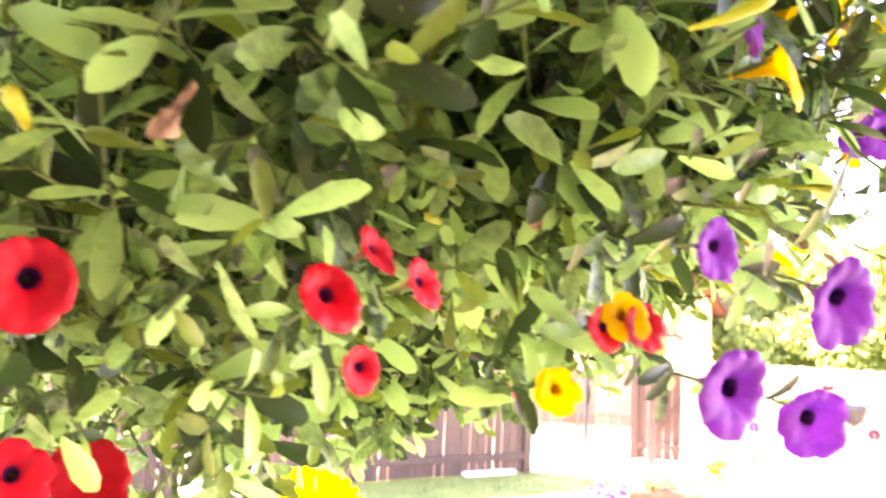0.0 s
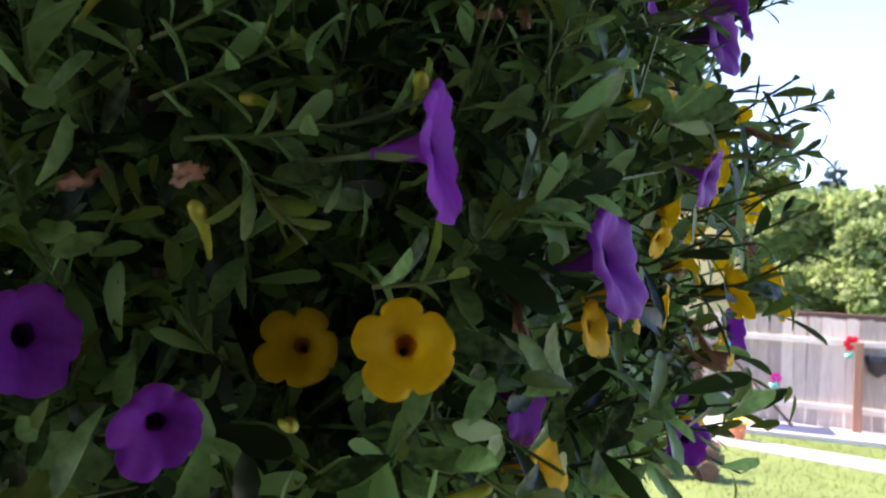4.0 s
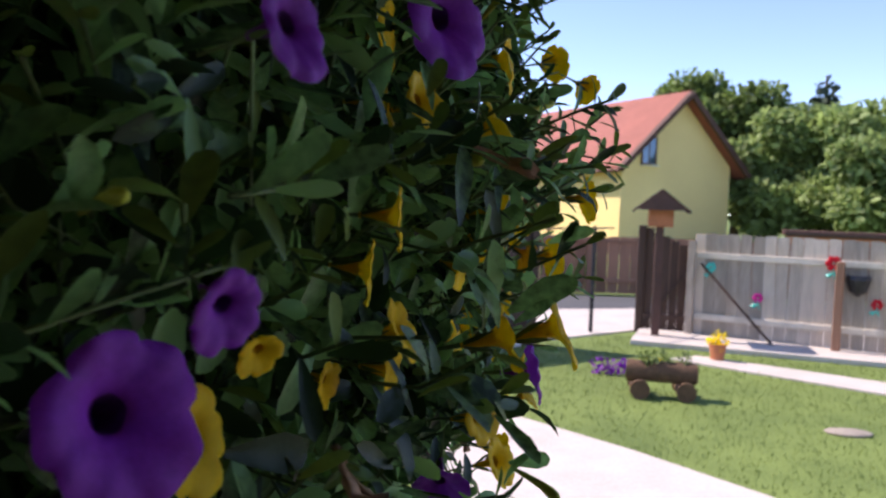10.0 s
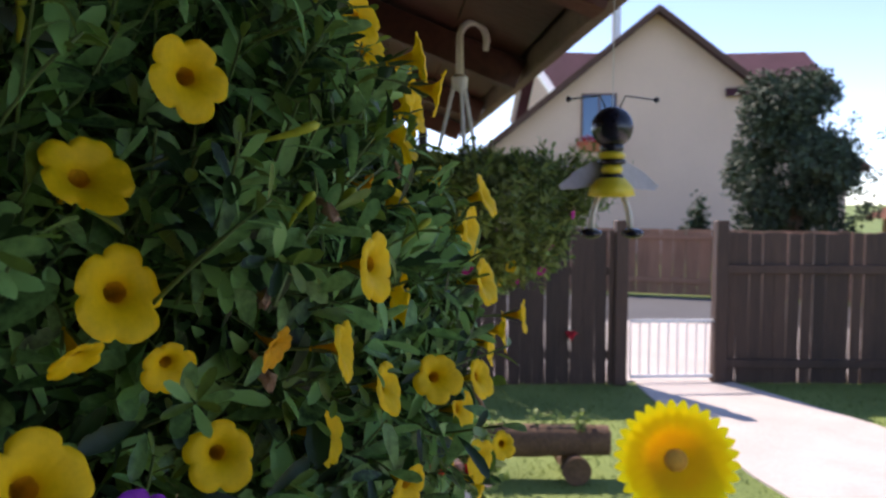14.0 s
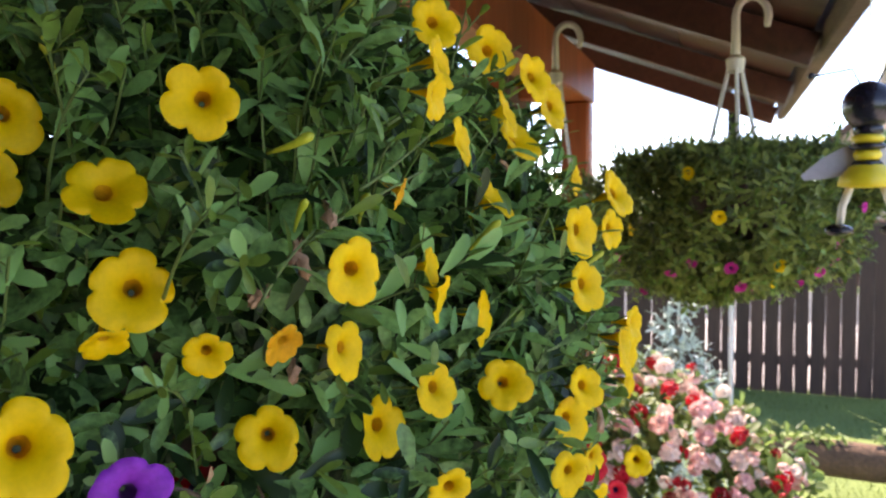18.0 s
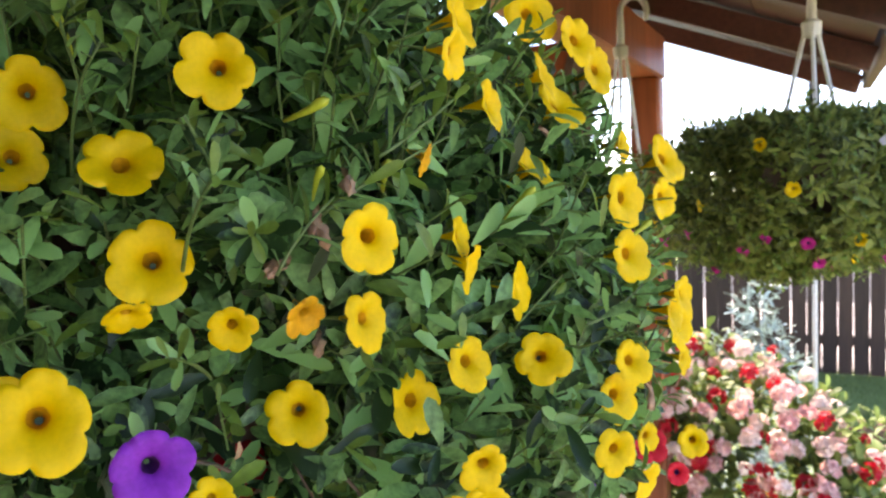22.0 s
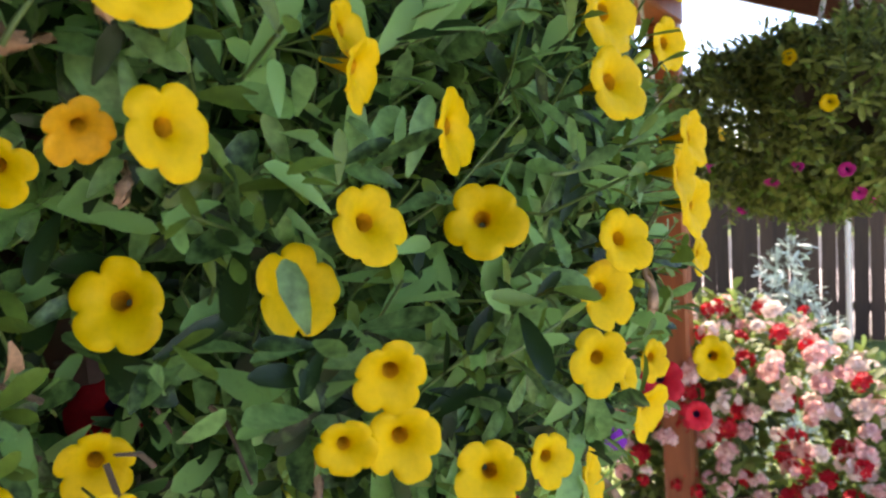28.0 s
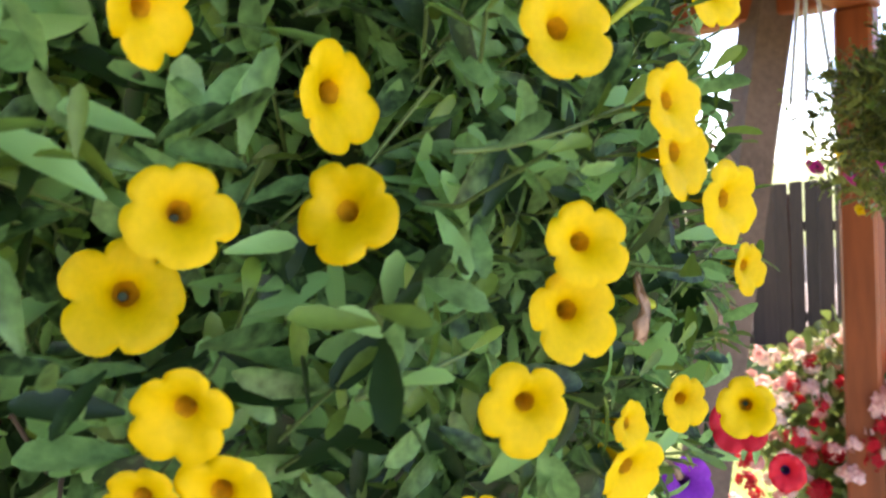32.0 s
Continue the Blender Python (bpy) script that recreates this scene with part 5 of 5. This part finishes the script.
trailing_shoot((0.147, 0.459, 1.677), (0.148, 0.454, 1.683), (0.149, 0.452, 1.689))
trailing_shoot((0.156, 0.403, 1.703), (0.154, 0.413, 1.717), (0.151, 0.427, 1.730))
trailing_shoot((0.158, 0.363, 1.658), (0.158, 0.373, 1.663), (0.159, 0.377, 1.670))
trailing_shoot((0.147, 0.447, 1.745), (0.143, 0.463, 1.754), (0.134, 0.489, 1.771))
trailing_shoot((0.129, 0.448, 1.798), (0.115, 0.469, 1.819), (0.089, 0.487, 1.841))
trailing_shoot((0.138, 0.464, 1.772), (0.114, 0.506, 1.791), (0.092, 0.556, 1.809))
trailing_shoot((0.151, 0.398, 1.657), (0.152, 0.406, 1.672), (0.151, 0.403, 1.690))
trailing_shoot((0.148, 0.423, 1.724), (0.144, 0.448, 1.738), (0.135, 0.482, 1.753))

# the leafy shoot tip under each blossom
rn = np.random.default_rng(44)
np_, nf = np.array([a[:] for a, _ in NEST]).repeat(11, 0), np.array([b[:] for _, b in NEST]).repeat(11, 0)
side = rn.normal(size=np_.shape)
side -= nf * (side * nf).sum(1)[:, None]
side /= np.linalg.norm(side, axis=1, keepdims=True)
inward = CENTRE - np_
inward /= np.linalg.norm(inward, axis=1, keepdims=True)
root = np_ - nf * rn.uniform(0.016, 0.034, len(np_))[:, None] + inward * rn.uniform(0.004, 0.03, len(np_))[:, None]
ln = 0.018 * rn.uniform(0.7, 1.2, len(np_))
tv = leaf_verts(root, side + nf * rn.uniform(-0.2, 0.5, len(np_))[:, None], nf + rn.normal(size=np_.shape) * 0.25, ln, ln * 0.32, rn.uniform(0, 0.35, len(np_)))
tv = tv[clear_of(tv[:, 7], NEST) & clear_of(tv[:, 13], NEST)]
o = part("shoot_leaves", leaves_mesh("shoot_leaves", tv, M_LEAF), M_LEAF, basket, "narrow leaves below the blossoms")
o["kind"] = "stuff"
# buds and withered trumpets between the blossoms
for i in range(100):
    for attempt in range(40):
        a, b = fr_.uniform(-2.2, 1.3), fr_.uniform(-0.45, 0.75)
        u = np.array([math.cos(a) * math.cos(b), math.sin(a) * math.cos(b), math.sin(b)])
        q = CENTRE + u * round_1(u) * fr_.uniform(0.94, 1.02)
        d = Vector(u) + Vector((fr_.gauss(0, 0.4), fr_.gauss(0, 0.4), fr_.gauss(0.1 if i % 2 else -1.1, 0.3)))
        d.normalize()
        if clear_of(np.array([q, q + np.array(d[:]) * 0.009, q + np.array(d[:]) * 0.018]), NEST).all():
            break
    if i < 4:
        if i % 2:
            bm = tube([(0, 0, -0.016), (0, 0, -0.006), (0.001, 0, 0.006), (0.002, 0.001, 0.013), (0.003, 0.001, 0.017), (0.003, 0.001, 0.0195)], [0.0011, 0.0017, 0.0025, 0.0034, 0.0028, 0.0006], 8)
            KINDS[i] = part("bud", bm, M_BUD, basket, smooth=True)
        else:
            bm = tube([(0, 0, -0.012), (0.001, 0.001, -0.002), (0.003, -0.001, 0.006), (0.003, 0.002, 0.012), (0.006, 0.003, 0.018), (0.004, 0.005, 0.024)], [0.0008, 0.0012, 0.0018, 0.0030, 0.0036, 0.0020], 11)
            for v in bm.verts:
                v.co += Vector((fr_.gauss(0, 0.0013), fr_.gauss(0, 0.0013), fr_.gauss(0, 0.0012)))
            KINDS[i] = part("withered_bloom", bm, M_DRY, basket, smooth=True)
        o = KINDS[i]
    else:
        src = KINDS[i % 4]
        o = new(src.name.split(".")[0], src.data)
        o.parent = basket
    fr3 = frames_from(np.array([d[:]]), np.array([fr_.uniform(0, 6)]))[0]
    k = fr_.uniform(0.65, 1.0) * (0.75 if i % 2 else 0.66)
    o.matrix_world = Matrix.Translation(Vector(q)) @ Matrix(fr3.tolist()).to_4x4() @ Matrix.Diagonal((k, k, k, 1))
# brown twigs and dry leaves where the growth has thinned out
rt = np.random.default_rng(61)
for i in range(26):
    q = BARE[0][0] + rt.normal(size=3) * 0.035
    q += (CENTRE - q) * rt.uniform(0.1, 0.4)
    d = rt.normal(size=3) + np.array([0.5, 0.1, -0.3])
    d *= rt.uniform(0.02, 0.05) / np.linalg.norm(d)
    if i % 2:
        part("dry_twig", tube([q, q + d * 0.5 + rt.normal(size=3) * 0.004, q + d], [0.0011, 0.0009, 0.0005], 5), M_BARK, basket)
    else:
        v = leaf_verts(q[None], d[None], rt.normal(size=(1, 3)), np.array([0.02]), np.array([0.0065]), np.array([rt.uniform(0.2, 0.7)]))
        part("dry_leaf", leaves_mesh("dry_leaf", v, M_DRY), M_DRY, basket)
# single leaves that stand out from the mass
LEAFS = []
for k in range(5):
    rl = np.random.default_rng(90 + k)
    v = leaf_verts(np.zeros((1, 3)), np.array([[0, 0, 1.0]]), np.array([[0, -1.0, 0.1]]), np.array([0.0195]), np.array([0.0060 + 0.0005 * k]), np.array([0.1 + 0.08 * k]))
    LEAFS.append(leaves_mesh("leaf", v, M_LEAF))
for i in range(290):
    a, b = fr_.uniform(-1.7, 1.2), fr_.gauss(0.05, 0.33)
    u = np.array([math.cos(a) * math.cos(b), math.sin(a) * math.cos(b), math.sin(b)])
    q = CENTRE + u * round_1(u) * fr_.uniform(0.95, 1.0)
    d = np.array([u + np.array([fr_.gauss(0, 0.6), fr_.gauss(0, 0.6), fr_.gauss(0.15, 0.6)])])
    d /= np.linalg.norm(d)
    if not clear_of(np.concatenate([q + d * s for s in (0.002, 0.006, 0.010, 0.014, 0.0185)]), NEST, 0.09, 0.024).all():
        continue
    o = new("leaf", LEAFS[i % 5])
    o.parent = basket
    o.matrix_world = Matrix.Translation(Vector(q)) @ Matrix(frames_from(d, np.array([fr_.uniform(0, 6.3)]))[0].tolist()).to_4x4()

# second basket further along the eave
C2 = np.array([-0.475, 1.385, 1.725])
second = thing("hanging_basket", "shaded hanging basket with small magenta and yellow blooms", "hanging basket")
pot(second, C2[:2], 1.77, 0.09, 0.11)
hanger((C2[0], C2[1], 1.725), 2.060, 1.785, 0.052, "ivory plastic hook with three cords above a basket")
round_2 = lumpy(6, 0.22, 0.255, 0.15, 0.085, 0.04, bulge=0.24, way=(-0.5, -0.866))
trailing_plant(second, C2, round_2, 2800, 33, 0.018, 0.9, green=M_LEAF_OLIVE)
trailing_plant(second, C2, round_2, 420, 34, 0.018, 1.0, None, (), np.array([0.25, -0.35, -0.90]), None, M_LEAF_OLIVE)
for i in range(30):
    a, b = fr_.uniform(-2.6, 0.6), fr_.gauss(-0.35, 0.3)
    u = np.array([math.cos(a) * math.cos(b), math.sin(a) * math.cos(b), math.sin(b)])
    flower(second, "yellow" if i % 3 == 0 else "magenta", Vector(C2 + u * round_2(u) * 1.02), Vector(u) + Vector((fr_.gauss(0, 0.4), fr_.gauss(0, 0.4), 0)), 0.7 if i % 2 else 0.55, fr_.uniform(0, 6), i)
hanger((-0.903, 1.338, 1.70), 2.095, 1.75, 0.04, "ivory plastic hook with cords near a roof post")

# ---- pink and red geraniums in a raised bed at the shelter's sunny corner ----
ger = thing("geranium_planter", "tall wooden planter brimming with coral and red geraniums in sunlight", "planter", (-1.44, 2.22, 0), 35)
part("box", bbox((-0.50, -0.20, 0.0), (0.34, 0.22, 0.52), 0.012), M_REDWOOD, ger)
part("soil", bbox((-0.48, -0.18, 0.52), (0.32, 0.20, 0.53)), M_PEAT, ger)
rg = random.Random(4)


def bed_top(x):
    return 1.19 - 1.1 * max(0.0, x + 0.02) ** 1.35 - 0.35 * max(0.0, -x - 0.35)


leafy_crown(ger, [(x, rg.uniform(-0.20, 0.20), 0.45 + (bed_top(x) - 0.50) * rg.uniform(0.0, 1.0), rg.uniform(0.06, 0.10)) for x in [rg.uniform(-0.56, 0.36) for _ in range(120)]], 0.042, M_TREE, 14, 6500, "foliage")


def head_mesh(name, material, seed):
    """A round geranium head: a dozen florets of five rounded petals."""
    r = random.Random(seed)
    bm = bmesh.new()
    for j in range(11):
        d = Vector((r.gauss(0, 1), r.gauss(0, 1), r.gauss(0.35, 0.8))).normalized()
        fr = Matrix(frames_from(np.array([d[:]]), np.array([r.uniform(0, 6)]))[0].tolist())
        for k in range(5):
            a = 2 * math.pi * k / 5
            c, s, t = Vector((math.cos(a), math.sin(a), 0)), Vector((-math.sin(a), math.cos(a), 0)), r.uniform(0.0, 0.006)
            pts = [(0.001, 0, 0), (0.007, 0.006, 0.001), (0.015, 0.0065, t), (0.018, 0, t * 1.2), (0.015, -0.0065, t), (0.007, -0.006, 0.001)]
            bm.faces.new([bm.verts.new(d * 0.024 + fr @ (c * x + s * y + Vector((0, 0, z)))) for x, y, z in pts])
    me = bpy.data.meshes.new(name)
    bm.to_mesh(me)
    bm.free()
    me.materials.append(material)
    return me


HEADS = [head_mesh("flower_head", m, i) for i, m in enumerate((M_PINK, M_PINK, M_SALMON, M_RED, M_PINK, M_SALMON, M_RED))]
ger_m = ger.matrix_world.copy()
for i in range(300):
    x = rg.uniform(-0.60, 0.40)
    z = bed_top(x) - 0.02 - 0.50 * rg.random() ** 1.5
    y = rg.uniform(-0.27, 0.14) if z > bed_top(x) - 0.12 else rg.uniform(-0.32, -0.22)
    k = rg.uniform(0.55, 1.0)
    o = new("flower_head", HEADS[rg.choice((0, 1, 2, 4, 5, 2, 3)) if z > bed_top(x) - 0.25 else rg.choice((0, 3, 6, 2, 4))])
    o.parent = ger
    o.matrix_world = ger_m @ Matrix.Translation((x, y, z)) @ Matrix.Rotation(rg.uniform(0, 6), 4, "Z") @ Matrix.Diagonal((k, k, k, 1))

# downpipe at the shelter's far corner
pole = thing("downpipe", "slim pale downpipe under the shelter's roof corner", "downpipe", (-1.459, 2.517, 0))
part("shaft", tube([(0, 0, 0), (0, 0, 1.72)], 0.008, 8), M_WHITE, pole)
part("upper_pipe", tube([(0, 0, 1.72), (0, 0, 2.03)], 0.018, 10), M_STEEL, pole, "dark metal upper pipe")

# timber that leans against the shelter's far side
prop2 = thing("leaning_timber", "pale red-brown timber leaning in the shelter", "timber", (-1.60, 1.30, 0))
part("beam", tube([(0, 0, 0), (-0.055, 0.47, 2.28)], 0.07, 4), M_FASCIA, prop2)

# ---- striped insect wind chime, hung on a thread from the eave ----
def insect_chime(at, turn):
    th = thing("wind_chime", "black and yellow striped insect wind chime hung on a thread", "wind chime", at, turn)

    def ball(name, c, r, s, m):
        bm = bmesh.new()
        bmesh.ops.create_uvsphere(bm, u_segments=18, v_segments=12, radius=r, matrix=Matrix.Translation(c) @ Matrix.Diagonal((*s, 1)))
        return part(name, bm, m, th, smooth=True)

    ball("head", (0, 0, 0), 0.0225, (1, 1, 1), M_BLACK)
    ball("neck", (0, 0, -0.022), 0.0125, (1, 1, 0.7), M_BLACK)
    for z, r, f, m in ((-0.030, 0.0145, 0.40, M_BEEYELLOW), (-0.037, 0.0155, 0.30, M_BLACK), (-0.045, 0.012, 0.6, M_BEEYELLOW), (-0.053, 0.013, 0.40, M_BLACK)):
        ball("body_band", (0, 0, z), r, (1, 1, f), m)
    part("skirt", lathe([(0.008, -0.052), (0.015, -0.055), (0.023, -0.064), (0.025, -0.073), (0.018, -0.075), (0.0, -0.073)], 20), M_BEEYELLOW, th, smooth=True)
    for s in (-1, 1):
        part("antenna", tube([(s * 0.006, 0, 0.018), (s * 0.014, 0, 0.034), (s * 0.046, 0, 0.030)], 0.0009, 6), M_BLACK, th)
        ball("antenna_knob", (s * 0.048, 0, 0.030), 0.0032, (1, 1, 1), M_BLACK)
        part("leg", tube([(s * 0.013, 0, -0.072), (s * 0.020, 0, -0.092), (s * 0.022, 0, -0.111)], 0.0036, 8), M_IVORY, th, smooth=True)
        ball("foot", (s * 0.023, -0.004, -0.114), 0.0105, (1.2, 1.2, 0.55), M_BLACK)
        wing = bmesh.new()
        top = [(s * 0.006, 0.006, -0.034), (s * 0.020, 0.008, -0.037), (s * 0.038, 0.010, -0.047), (s * 0.055, 0.011, -0.062), (s * 0.052, 0.011, -0.067), (s * 0.034, 0.010, -0.066), (s * 0.012, 0.008, -0.062)]
        f0 = [wing.verts.new(q) for q in top]
        f1 = [wing.verts.new((x, y + 0.004, z)) for x, y, z in top]
        wing.faces.new(f0), wing.faces.new(f1[::-1])
        for k in range(7):
            wing.faces.new((f0[k], f1[k], f1[(k + 1) % 7], f0[(k + 1) % 7]))
        bmesh.ops.recalc_face_normals(wing, faces=wing.faces[:])
        part("wing", wing, M_WING, th)
    part("thread", tube([(0, 0, 0.02), (0, 0, 0.26)], 0.0006, 5), M_IVORY, th)
    return th


insect_chime((-0.005, 1.015, 1.818), 40)

# ---- big plastic daisy on a stake ----
dz = thing("daisy_windmill", "bright yellow plastic daisy windmill on a teal stake", "garden ornament", (-0.60, 2.87, 0), 0)
HEAD = Matrix.Translation((0, 0, 0.83)) @ Matrix.Rotation(radians(20), 4, "Z") @ Matrix.Rotation(radians(66), 4, "X")
for ring, (cnt, r0, r1, w, zoff) in enumerate(((30, 0.04, 0.214, 0.027, 0.0), (24, 0.04, 0.185, 0.028, 0.008))):
    for k in range(cnt):
        a = 2 * math.pi * (k + 0.5 * ring) / cnt
        v = leaf_verts(np.array([[r0 * math.cos(a), r0 * math.sin(a), zoff]]), np.array([[math.cos(a), math.sin(a), 0.08]]), np.array([[0, 0, 1.0]]), np.array([r1 - r0]), np.array([w * 1.75]), np.array([0.02]))
        v[:, 0::3, 2] = v[:, 2::3, 2] = v[:, 1::3, 2]
        pm = leaves_mesh("petal", v, M_DAISY)
        o = part("petal", pm, M_DAISY, dz)
        o.matrix_world = dz.matrix_world @ HEAD
o = part("flower_centre", lathe([(0.0, 0.024), (0.022, 0.022), (0.038, 0.014), (0.042, 0.0), (0.0, -0.01)], 22), M_DAISYC, dz, "orange domed centre", True)
o.matrix_world = dz.matrix_world @ HEAD
part("stake", tube([(0, 0.02, 0), (0, 0.02, 0.80)], 0.010, 8), M_TEAL, dz)
for s in (-1, 1):
    part("leaf", tube([(0, 0.02, 0.42), (s * 0.08, 0.0, 0.52), (s * 0.17, 0.0, 0.54)], [0.006, 0.04, 0.005], 8), M_TEAL, dz)
o = part("petal_disc", lathe([(0.03, 0.002), (0.07, 0.003), (0.11, 0.001), (0.11, -0.003), (0.03, -0.003)], 32), M_DAISY, dz, smooth=True)
o.matrix_world = dz.matrix_world @ HEAD
